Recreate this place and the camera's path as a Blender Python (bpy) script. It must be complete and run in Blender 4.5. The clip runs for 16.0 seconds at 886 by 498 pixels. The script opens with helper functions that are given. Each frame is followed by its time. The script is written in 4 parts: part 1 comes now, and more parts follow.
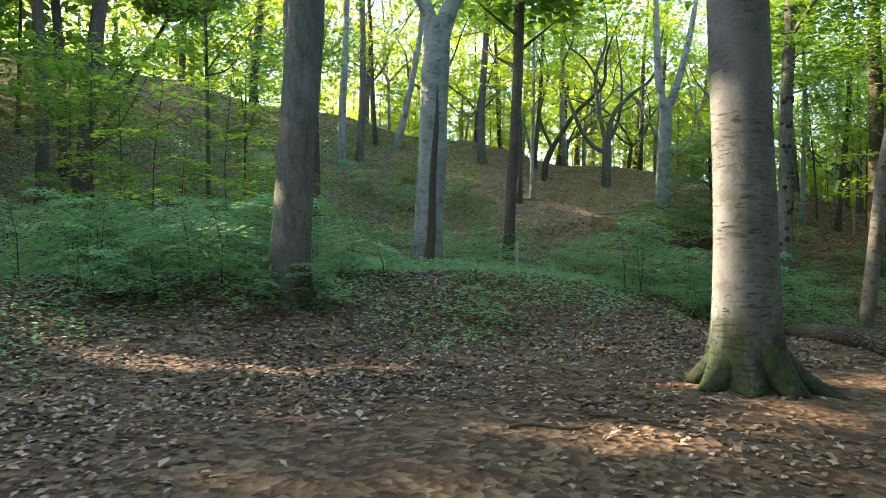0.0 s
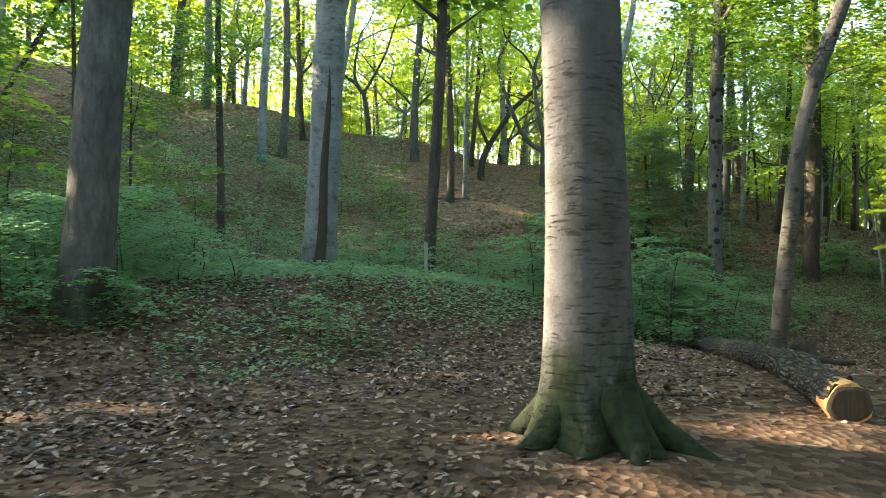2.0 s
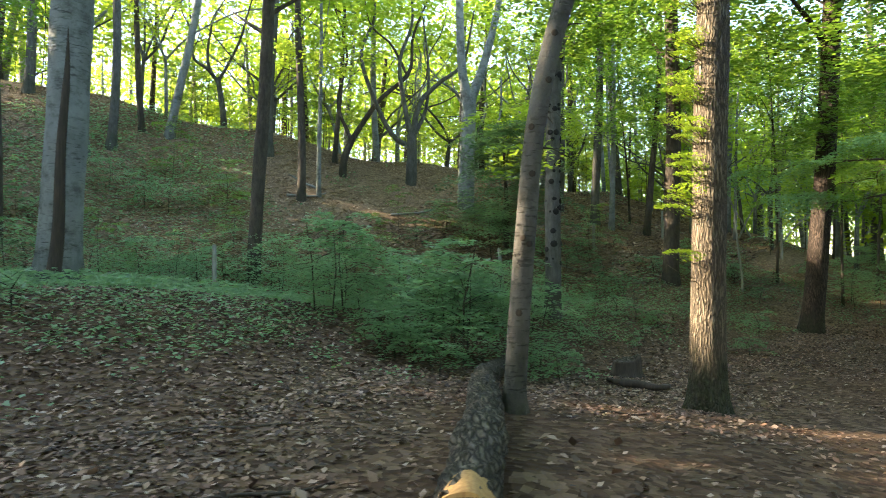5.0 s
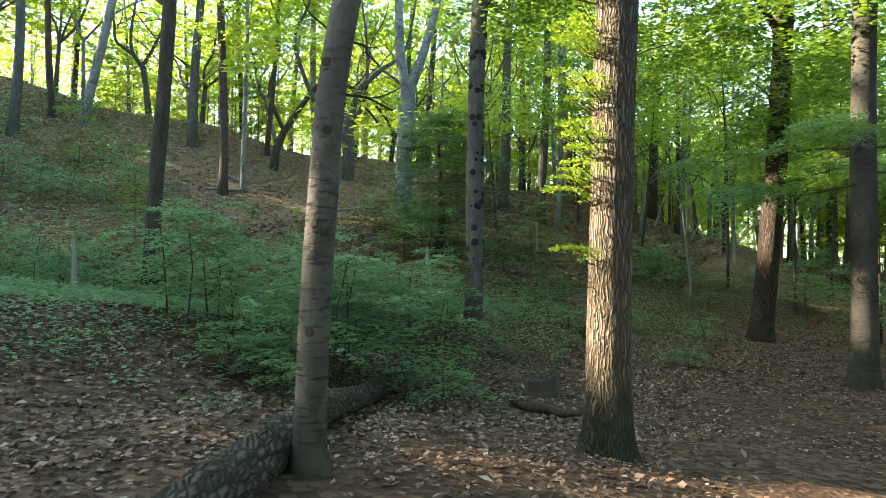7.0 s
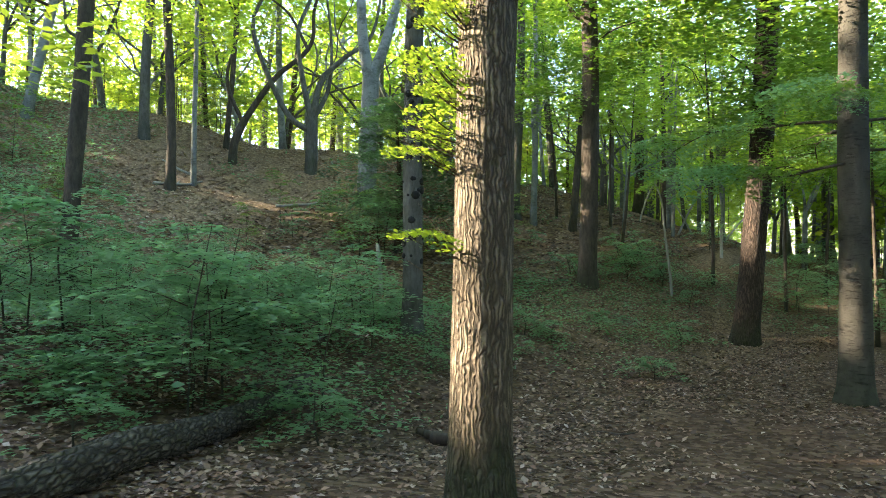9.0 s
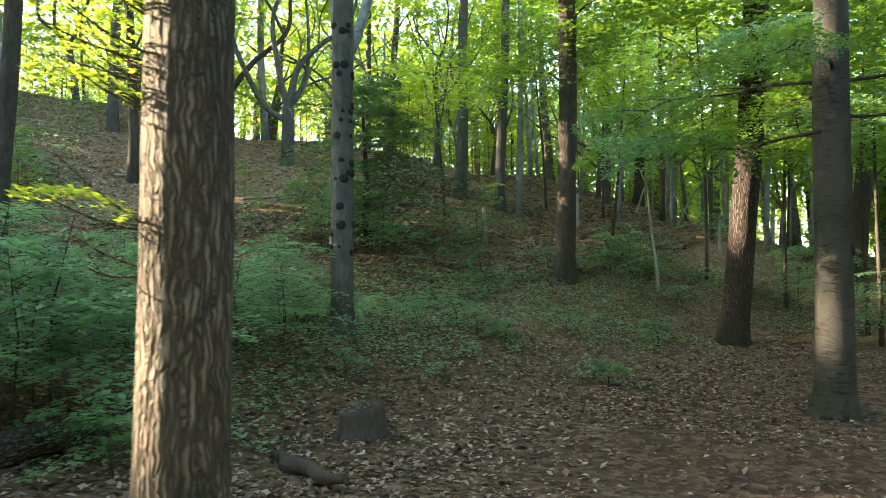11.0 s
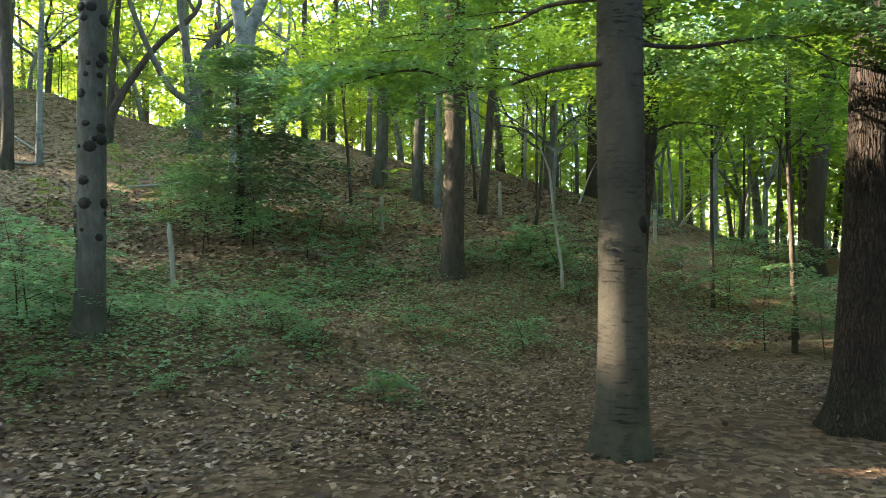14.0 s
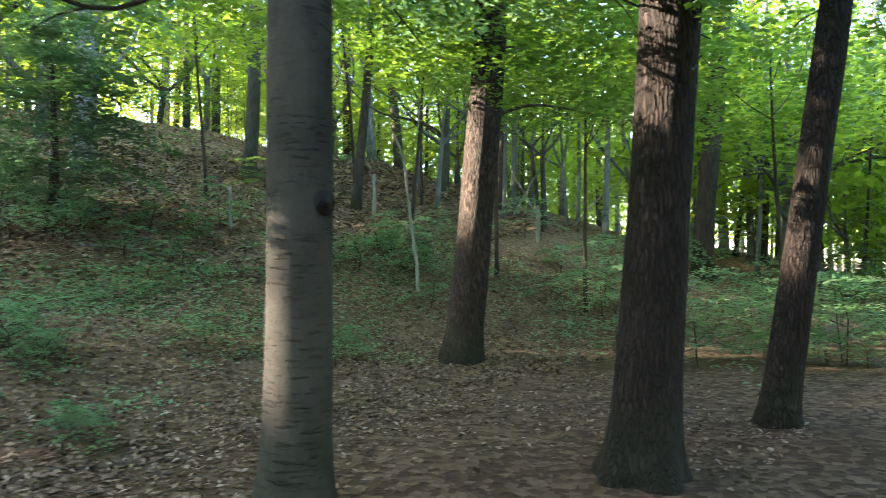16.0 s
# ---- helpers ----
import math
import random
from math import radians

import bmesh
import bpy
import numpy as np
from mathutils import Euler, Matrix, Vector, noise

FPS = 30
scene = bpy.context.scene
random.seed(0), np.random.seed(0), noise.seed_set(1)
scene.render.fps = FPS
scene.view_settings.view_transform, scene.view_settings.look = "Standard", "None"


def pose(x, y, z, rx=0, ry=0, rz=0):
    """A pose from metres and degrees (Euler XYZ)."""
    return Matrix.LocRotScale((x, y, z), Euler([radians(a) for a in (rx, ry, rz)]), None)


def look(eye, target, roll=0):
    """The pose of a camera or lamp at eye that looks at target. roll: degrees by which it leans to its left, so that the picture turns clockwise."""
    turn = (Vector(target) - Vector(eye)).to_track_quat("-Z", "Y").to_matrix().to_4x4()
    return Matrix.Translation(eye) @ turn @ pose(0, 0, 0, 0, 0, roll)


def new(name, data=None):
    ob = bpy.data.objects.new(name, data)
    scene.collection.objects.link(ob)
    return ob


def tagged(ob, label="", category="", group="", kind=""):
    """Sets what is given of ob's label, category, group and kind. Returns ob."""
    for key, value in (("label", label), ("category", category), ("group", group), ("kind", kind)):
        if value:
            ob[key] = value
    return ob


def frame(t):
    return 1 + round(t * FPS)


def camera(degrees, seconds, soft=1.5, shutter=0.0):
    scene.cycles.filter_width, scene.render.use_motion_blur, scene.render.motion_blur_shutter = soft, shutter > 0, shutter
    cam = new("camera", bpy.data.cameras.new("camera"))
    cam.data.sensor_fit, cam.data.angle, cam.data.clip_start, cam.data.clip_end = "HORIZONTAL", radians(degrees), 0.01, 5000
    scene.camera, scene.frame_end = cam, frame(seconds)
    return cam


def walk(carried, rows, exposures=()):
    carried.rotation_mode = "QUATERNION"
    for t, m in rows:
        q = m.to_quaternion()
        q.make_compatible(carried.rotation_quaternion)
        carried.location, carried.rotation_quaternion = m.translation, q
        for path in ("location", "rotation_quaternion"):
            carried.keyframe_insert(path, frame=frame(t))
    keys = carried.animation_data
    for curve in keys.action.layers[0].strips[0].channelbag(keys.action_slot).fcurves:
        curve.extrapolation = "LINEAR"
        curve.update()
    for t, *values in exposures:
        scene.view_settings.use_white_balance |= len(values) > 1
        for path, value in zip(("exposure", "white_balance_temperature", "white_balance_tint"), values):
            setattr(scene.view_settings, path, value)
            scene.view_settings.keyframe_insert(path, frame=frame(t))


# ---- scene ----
cam = camera(64.7, 16.0, 0.9, 0.3)
METRES, EYE, TILT, LEAN, TURN = 19.0, 1.676, 0.0, 4.0, 0.0
ROWS = [
    (0.0, 0.0, 0.0, 0.0, -0.03, 0.44, -4.13),
    (0.5, 0.0203, 0.0255, 0.0006, -0.01, 0.52, -4.13),
    (1.0, 0.0409, 0.0511, 0.003, -1.52, 0.74, -4.19),
    (1.5, 0.0624, 0.0699, 0.0052, -2.54, 0.96, -4.2),
    (2.0, 0.0817, 0.0924, 0.0067, -3.05, 0.83, -4.26),
    (2.5, 0.1057, 0.1117, 0.0098, -3.4, 0.96, -4.04),
    (3.0, 0.1306, 0.1313, 0.0106, -4.59, 1.05, -3.98),
    (3.5, 0.1555, 0.1533, 0.0142, -7.35, 1.29, -4.08),
    (4.0, 0.1777, 0.1706, 0.0151, -7.84, 1.45, -4.16),
    (4.5, 0.2032, 0.1898, 0.0182, -8.22, 1.41, -3.88),
    (5.0, 0.2284, 0.2062, 0.0205, -9.67, 1.49, -4.04),
    (7.5, 0.3285, 0.3151, 0.0257, -12.4, 1.76, -4.35),
    (8.0, 0.3477, 0.3377, 0.0275, -12.39, 1.55, -4.16),
    (8.5, 0.3705, 0.3541, 0.0294, -12.29, 1.83, -4.03),
    (9.0, 0.3935, 0.3691, 0.0288, -12.16, 1.72, -4.02),
    (11.5, 0.5139, 0.4404, 0.029, -10.05, 1.39, -3.65),
    (12.0, 0.5478, 0.4543, 0.0278, -9.93, 1.5, -3.65),
    (12.5, 0.5774, 0.4691, 0.0267, -9.86, 1.3, -3.79),
    (13.0, 0.6078, 0.4832, 0.0275, -9.63, 1.58, -3.83),
    (13.5, 0.6393, 0.4963, 0.0291, -9.39, 1.4, -3.75),
    (14.0, 0.6723, 0.5107, 0.0313, -9.19, 1.41, -3.73),
    (14.5, 0.7027, 0.5255, 0.0302, -9.17, 1.47, -3.86),
    (15.0, 0.7336, 0.5448, 0.0337, -9.21, 1.4, -3.84),
    (15.5, 0.7645, 0.5616, 0.0348, -10.15, 1.56, -3.94),
    (16.0, 0.7964, 0.5801, 0.0369, -13.71, 1.81, -3.88),
]
walk(cam, [(t, pose(0, 0, EYE, TILT, LEAN, TURN) @ pose(METRES * x, METRES * y, METRES * z, 90 + pitch, roll, yaw)) for t, x, y, z, yaw, pitch, roll in ROWS],
     exposures=[(0.0, 2.95, 6750, 8), (5.0, 3.0, 6650, 9), (9.0, 3.15, 6400, 9), (12.0, 3.35, 6700, 9), (14.2, 3.48, 6600, 10), (16.0, 3.68, 6050, 13)])

# ---- light: a low evening sun that comes in from the side, under a clear sky ----
SUN_AZ, SUN_EL = radians(287), radians(23)
SUN_DIR = Vector((math.sin(SUN_AZ) * math.cos(SUN_EL), math.cos(SUN_AZ) * math.cos(SUN_EL), math.sin(SUN_EL)))
world = bpy.data.worlds.new("sky")
scene.world = world
world.use_nodes = True
wn = world.node_tree.nodes
sky = wn.new("ShaderNodeTexSky")
sky.sky_type, sky.sun_disc = "NISHITA", False
sky.sun_elevation, sky.sun_rotation = SUN_EL, SUN_AZ
world.node_tree.links.new(sky.outputs[0], wn["Background"].inputs[0])
wn["Background"].inputs[1].default_value = 0.15
sun = new("sun", bpy.data.lights.new("sun", "SUN"))
sun.data.energy, sun.data.angle, sun.data.color = 5.0, radians(0.6), (1.0, 0.83, 0.6)
sun.matrix_world = look(SUN_DIR * 60, (0, 0, 0))

S = 19.0 / 17.0          # plan units to metres
RNG = np.random.default_rng(7)


# ---- materials ----
def material(name):
    m = bpy.data.materials.new(name)
    m.use_nodes = True
    nt = m.node_tree
    return m, nt, nt.nodes["Principled BSDF"]


def node(nt, kind, **values):
    n = nt.nodes.new(kind)
    for key, value in values.items():
        n.inputs[key].default_value = value
    return n


def ramp(nt, source, stops):
    r = nt.nodes.new("ShaderNodeValToRGB")
    while len(r.color_ramp.elements) < len(stops):
        r.color_ramp.elements.new(0.5)
    for e, (at, c) in zip(r.color_ramp.elements, stops):
        e.position = at
        e.color = (c, c, c, 1) if isinstance(c, (int, float)) else (*c, 1)
    nt.links.new(source, r.inputs[0])
    return r.outputs[0]


def mix(nt, fac, a, b, mode="MIX"):
    n = nt.nodes.new("ShaderNodeMix")
    n.data_type, n.blend_type = "RGBA", mode
    for socket, value in ((n.inputs["Factor"], fac), (n.inputs["A"], a), (n.inputs["B"], b)):
        if hasattr(value, "links"):
            nt.links.new(value, socket)
        elif isinstance(value, (int, float)):
            socket.default_value = value
        else:
            socket.default_value = (*value, 1)
    return n.outputs["Result"]


def noise_tex(nt, coords, stretch, scale, detail=4.0, rough=0.6):
    m = nt.nodes.new("ShaderNodeMapping")
    m.inputs["Scale"].default_value = stretch
    nt.links.new(coords, m.inputs[0])
    n = node(nt, "ShaderNodeTexNoise", Scale=scale, Detail=detail, Roughness=rough)
    nt.links.new(m.outputs[0], n.inputs[0])
    return n.outputs[0]


def bump(nt, bsdf, height, strength, distance):
    b = node(nt, "ShaderNodeBump", Strength=strength, Distance=distance)
    nt.links.new(height, b.inputs["Height"])
    nt.links.new(b.outputs[0], bsdf.inputs["Normal"])


def math_node(nt, op, a, b):
    n = nt.nodes.new("ShaderNodeMath")
    n.operation, n.use_clamp = op, False
    for socket, value in zip(n.inputs, (a, b)):
        if hasattr(value, "links"):
            nt.links.new(value, socket)
        else:
            socket.default_value = value
    return n.outputs[0]


def bark_material(name, dark, light, kind, moss=0.5):
    """kind: smooth (beech, cross-wrinkled), ridged (oak), log (plates along y), plain."""
    m, nt, bsdf = material(name)
    co = nt.nodes.new("ShaderNodeTexCoord").outputs["Object"]
    blotch = noise_tex(nt, co, (1, 1, 0.6), 3.0, 5)
    fine = noise_tex(nt, co, (1, 1, 1), 45.0, 5)
    colour = ramp(nt, blotch, [(0.3, dark), (0.7, light)])
    if kind == "smooth":
        wrinkle = noise_tex(nt, co, (5, 5, 30), 1.3, 4, 0.6)
        line = ramp(nt, wrinkle, [(0.33, 0.0), (0.44, 1.0)])
        patch = noise_tex(nt, co, (1, 1, 1.3), 2.6, 6, 0.7)
        spot = ramp(nt, patch, [(0.50, 0.0), (0.66, 1.0)])
        where = ramp(nt, noise_tex(nt, co, (1, 1, 0.8), 2.2, 3), [(0.42, 0.0), (0.58, 1.0)])
        line = math_node(nt, "MAXIMUM", line, where)
        colour = mix(nt, line, tuple(c * 0.45 for c in dark), colour)
        colour = mix(nt, math_node(nt, "MULTIPLY", spot, 0.75), colour, (0.055, 0.052, 0.04))
        height = math_node(nt, "ADD", line, math_node(nt, "MULTIPLY", fine, 0.5))
        bump(nt, bsdf, height, 1.0, 0.02)
    elif kind in ("ridged", "log"):
        # long plates of bark between dark, wavy fissures
        warp = nt.nodes.new("ShaderNodeTexNoise")
        warp.inputs["Scale"].default_value = 9.0
        nt.links.new(co, warp.inputs[0])
        shift = nt.nodes.new("ShaderNodeVectorMath")
        shift.operation = "MULTIPLY_ADD"
        nt.links.new(warp.outputs["Color"], shift.inputs[0])
        shift.inputs[1].default_value = (0.055, 0.055, 0.03)
        nt.links.new(co, shift.inputs[2])
        squash = nt.nodes.new("ShaderNodeMapping")
        squash.inputs["Scale"].default_value = (38, 38, 3.2) if kind == "ridged" else (24, 5.5, 24)
        nt.links.new(shift.outputs[0], squash.inputs[0])
        plate = nt.nodes.new("ShaderNodeTexVoronoi")
        plate.feature = "DISTANCE_TO_EDGE"
        plate.inputs["Scale"].default_value = 1.0
        nt.links.new(squash.outputs[0], plate.inputs[0])
        line = ramp(nt, plate.outputs["Distance"], [(0.03, 0.0), (0.3, 1.0)])
        colour = mix(nt, line, tuple(c * 0.28 for c in dark), colour)
        height = math_node(nt, "ADD", line, math_node(nt, "MULTIPLY", fine, 0.4))
        bump(nt, bsdf, height, 1.0, 0.03)
    else:
        crack = noise_tex(nt, co, (9, 9, 2.5), 1.6, 6, 0.75)
        line = ramp(nt, crack, [(0.36, 0.2), (0.6, 1.0)])
        colour = mix(nt, line, tuple(c * 0.5 for c in dark), colour)
        bump(nt, bsdf, math_node(nt, "ADD", line, fine), 0.9, 0.02)
    colour = mix(nt, math_node(nt, "MULTIPLY", fine, 0.5), colour, tuple(c * 0.6 for c in dark))
    # moss climbs the foot of the trunk in tongues
    sep = nt.nodes.new("ShaderNodeSeparateXYZ")
    nt.links.new(co, sep.inputs[0])
    tongue = noise_tex(nt, co, (1, 1, 0.3), 6.0, 4)
    level = math_node(nt, "SUBTRACT", math_node(nt, "MULTIPLY", tongue, 1.5), math_node(nt, "ADD", sep.outputs[2], 0.0))
    mask = ramp(nt, level, [(0.05, 0.0), (0.4, moss)])
    moss_tone = ramp(nt, noise_tex(nt, co, (1, 1, 1), 14.0, 4), [(0.35, (0.009, 0.013, 0.007)), (0.65, (0.027, 0.038, 0.014))])
    colour = mix(nt, mask, colour, moss_tone)
    nt.links.new(colour, bsdf.inputs["Base Color"])
    bsdf.inputs["Roughness"].default_value = 0.85
    bsdf.inputs["Specular IOR Level"].default_value = 0.25
    return m


def leaf_material(name, dark, light, through_light, share=0.45):
    m, nt, bsdf = material(name)
    geo = nt.nodes.new("ShaderNodeNewGeometry")
    rand = geo.outputs["Random Per Island"]
    info = nt.nodes.new("ShaderNodeObjectInfo").outputs["Random"]
    both = math_node(nt, "ADD", math_node(nt, "MULTIPLY", rand, 0.75), math_node(nt, "MULTIPLY", info, 0.25))
    colour = ramp(nt, both, [(0.1, dark), (0.9, light)])
    nt.links.new(colour, bsdf.inputs["Base Color"])
    bsdf.inputs["Roughness"].default_value = 0.33
    bsdf.inputs["Specular IOR Level"].default_value = 0.65
    tr = nt.nodes.new("ShaderNodeBsdfTranslucent")
    nt.links.new(mix(nt, 0.65, colour, through_light), tr.inputs[0])
    mx = nt.nodes.new("ShaderNodeMixShader")
    mx.inputs[0].default_value = share
    nt.links.new(bsdf.outputs[0], mx.inputs[1])
    nt.links.new(tr.outputs[0], mx.inputs[2])
    nt.links.new(mx.outputs[0], nt.nodes["Material Output"].inputs[0])
    return m


def litter_material(name, stops, rough=0.7, shared=False):
    m, nt, bsdf = material(name)
    rand = nt.nodes.new("ShaderNodeObjectInfo").outputs["Random"] if shared else nt.nodes.new("ShaderNodeNewGeometry").outputs["Random Per Island"]
    colour = ramp(nt, rand, stops)
    co = nt.nodes.new("ShaderNodeTexCoord").outputs["Object"]
    vein = noise_tex(nt, co, (1, 1, 1), 60.0, 3)
    nt.links.new(mix(nt, math_node(nt, "MULTIPLY", vein, 0.6), colour, (0.06, 0.035, 0.02)), bsdf.inputs["Base Color"])
    bsdf.inputs["Roughness"].default_value = rough
    return m


def ground_material():
    m, nt, bsdf = material("forest_soil")
    co = nt.nodes.new("ShaderNodeTexCoord").outputs["Object"]
    big = noise_tex(nt, co, (1, 1, 1), 0.35, 4)
    mid = noise_tex(nt, co, (1, 1, 1), 3.0, 6, 0.7)
    cell = nt.nodes.new("ShaderNodeTexVoronoi")
    cell.inputs["Scale"].default_value = 14.0
    nt.links.new(co, cell.inputs[0])
    leafy = nt.nodes.new("ShaderNodeSeparateColor")
    nt.links.new(cell.outputs["Color"], leafy.inputs[0])
    litter = ramp(nt, leafy.outputs[0], [(0.0, (0.04, 0.024, 0.015)), (0.5, (0.105, 0.066, 0.042)), (1.0, (0.24, 0.165, 0.11))])
    soil = ramp(nt, mid, [(0.3, (0.036, 0.02, 0.013)), (0.7, (0.08, 0.044, 0.028))])
    colour = mix(nt, ramp(nt, big, [(0.35, 0.35), (0.65, 0.8)]), soil, litter)
    # beyond the bank the litter is dry, and lightened in colour for light the slope lacks
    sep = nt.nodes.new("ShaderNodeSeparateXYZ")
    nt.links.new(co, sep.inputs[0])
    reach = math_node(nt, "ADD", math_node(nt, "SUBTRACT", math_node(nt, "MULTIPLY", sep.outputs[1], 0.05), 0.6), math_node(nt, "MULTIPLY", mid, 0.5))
    dry_lit = ramp(nt, leafy.outputs[0], [(0.0, (0.085, 0.053, 0.031)), (0.5, (0.195, 0.128, 0.078)), (1.0, (0.34, 0.24, 0.152))])
    slope_lit_tone = mix(nt, ramp(nt, mid, [(0.3, 0.0), (0.6, 0.45)]), dry_lit, (0.15, 0.105, 0.065))
    colour = mix(nt, ramp(nt, reach, [(0.5, 0.0), (0.85, 1.0)]), colour, slope_lit_tone)
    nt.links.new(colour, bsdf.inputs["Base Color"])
    bsdf.inputs["Roughness"].default_value = 0.95
    bsdf.inputs["Specular IOR Level"].default_value = 0.15
    bump(nt, bsdf, math_node(nt, "ADD", cell.outputs["Distance"], mid), 0.8, 0.03)
    return m


def wood_material(name, dark, light):
    m, nt, bsdf = material(name)
    co = nt.nodes.new("ShaderNodeTexCoord").outputs["Object"]
    grain = noise_tex(nt, co, (20, 20, 2), 2.0, 5)
    nt.links.new(ramp(nt, grain, [(0.3, dark), (0.7, light)]), bsdf.inputs["Base Color"])
    bsdf.inputs["Roughness"].default_value = 0.85
    bump(nt, bsdf, grain, 0.5, 0.01)
    return m


BEECH = bark_material("beech_bark", (0.068, 0.067, 0.068), (0.15, 0.148, 0.149), "smooth", 1.0)
# beech bark with backlit shade put into a darker, browner tone
BEECH_SHADED = bark_material("shaded_beech_bark", (0.042, 0.038, 0.031), (0.10, 0.09, 0.073), "smooth", 0.5)
BIRCH = bark_material("birch_bark", (0.085, 0.078, 0.068), (0.19, 0.175, 0.155), "smooth", 0.5)
BEECH_PALE = bark_material("pale_beech_bark", (0.17, 0.175, 0.165), (0.30, 0.31, 0.295), "smooth", 0.4)
# oak bark, its tone raised to glow on the sunlit trunk
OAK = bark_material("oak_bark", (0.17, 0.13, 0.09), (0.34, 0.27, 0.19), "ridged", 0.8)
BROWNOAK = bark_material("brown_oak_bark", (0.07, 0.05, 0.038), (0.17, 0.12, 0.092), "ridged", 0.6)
# oak bark again, darkened so that its trunks read as deep in shade
SHADED_OAK = bark_material("shaded_oak_bark", (0.03, 0.021, 0.017), (0.082, 0.055, 0.043), "ridged", 0.3)
DARK = bark_material("dark_bark", (0.07, 0.055, 0.042), (0.14, 0.11, 0.085), "plain", 0.5)
GREY = bark_material("grey_bark", (0.10, 0.095, 0.08), (0.19, 0.18, 0.16), "plain", 0.4)
LOGBARK = bark_material("log_bark", (0.075, 0.063, 0.05), (0.22, 0.19, 0.15), "log", 0.0)
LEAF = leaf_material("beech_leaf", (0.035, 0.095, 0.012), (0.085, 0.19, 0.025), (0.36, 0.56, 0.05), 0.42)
# beech leaf again, with sun and backlight put into a yellower, brighter colour
LEAF_SUNLIT = leaf_material("sunlit_tone_leaf", (0.08, 0.165, 0.016), (0.17, 0.275, 0.035), (0.60, 0.74, 0.06), 0.6)
LEAF_DARK = leaf_material("shade_leaf", (0.075, 0.165, 0.068), (0.165, 0.285, 0.13), (0.36, 0.62, 0.26), 0.48)
DUSKY_LEAF = leaf_material("dusky_leaf", (0.045, 0.10, 0.045), (0.10, 0.19, 0.085), (0.14, 0.30, 0.08), 0.3)
LITTER_STOPS = [(0.0, (0.025, 0.014, 0.01)), (0.38, (0.09, 0.05, 0.032)), (0.62, (0.225, 0.127, 0.083)), (0.86, (0.37, 0.235, 0.165)), (1.0, (0.5, 0.39, 0.32))]
LITTER = litter_material("fallen_leaf", LITTER_STOPS)
# dry leaves of the slope, made paler to stand in for missing light
LITTER_DRY_LIT = litter_material("dry_lit_fallen_leaf", [(0.0, (0.17, 0.11, 0.07)), (0.3, (0.34, 0.235, 0.15)), (0.65, (0.5, 0.37, 0.25)), (1.0, (0.66, 0.53, 0.39))])
LITTER_ONE = litter_material("single_fallen_leaf", LITTER_STOPS, shared=True)
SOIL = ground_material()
CUTWOOD = wood_material("cut_wood", (0.30, 0.16, 0.06), (0.52, 0.31, 0.12))
ROTWOOD = wood_material("rotten_wood", (0.02, 0.015, 0.01), (0.06, 0.04, 0.025))
POSTWOOD = wood_material("weathered_post_wood", (0.17, 0.165, 0.14), (0.32, 0.31, 0.27))
# black of the branch scars; also painted as the shade in the knot hole
BLACK_SCAR_HOLE = wood_material("black_scar_hole_shade", (0.004, 0.003, 0.002), (0.014, 0.01, 0.008))
STUMPWOOD = wood_material("stump_wood", (0.026, 0.019, 0.014), (0.075, 0.055, 0.041))


# ---- mesh helpers ----
class Builder:
    """Collects vertices and quads as arrays and makes one mesh of them."""

    def __init__(self):
        self.v, self.f, self.n = [], [], 0

    def add(self, verts, quads):
        self.v.append(np.asarray(verts, float).reshape(-1, 3))
        self.f.append(np.asarray(quads, int) + self.n)
        self.n += len(self.v[-1])

    def mesh(self, name, mat, smooth=True):
        v, f = np.concatenate(self.v), np.concatenate(self.f)
        me = bpy.data.meshes.new(name)
        me.vertices.add(len(v))
        me.vertices.foreach_set("co", v.ravel())
        me.loops.add(f.size)
        me.loops.foreach_set("vertex_index", f.ravel().astype(np.int32))
        me.polygons.add(len(f))
        me.polygons.foreach_set("loop_start", np.arange(0, f.size, 4, dtype=np.int32))
        me.update(calc_edges=True)
        if smooth:
            me.polygons.foreach_set("use_smooth", np.ones(len(f), bool))
        me.materials.append(mat)
        me.validate()
        return me


def part(name, me, parent, label="", at=None):
    ob = new(name, me)
    ob.parent = parent
    if at is not None:
        ob.matrix_basis = at
    return tagged(ob, label)


def sstep(a, b, x):
    t = np.clip((np.asarray(x, float) - a) / (b - a), 0, 1)
    return t * t * (3 - 2 * t)


def wob(x, y, z=0.0, k=0.0):
    """Cheap smooth noise in -1..1 from a few waves."""
    return (np.sin(x * 1.7 + y * 2.3 + z * 1.1 + k) + np.sin(-x * 2.9 + y * 1.3 + z * 2.1 + 2.1 * k + 1) + np.sin(x * 4.3 + y * 5.1 - z * 3.7 + 3.3 * k + 2) * 0.5) / 2.5


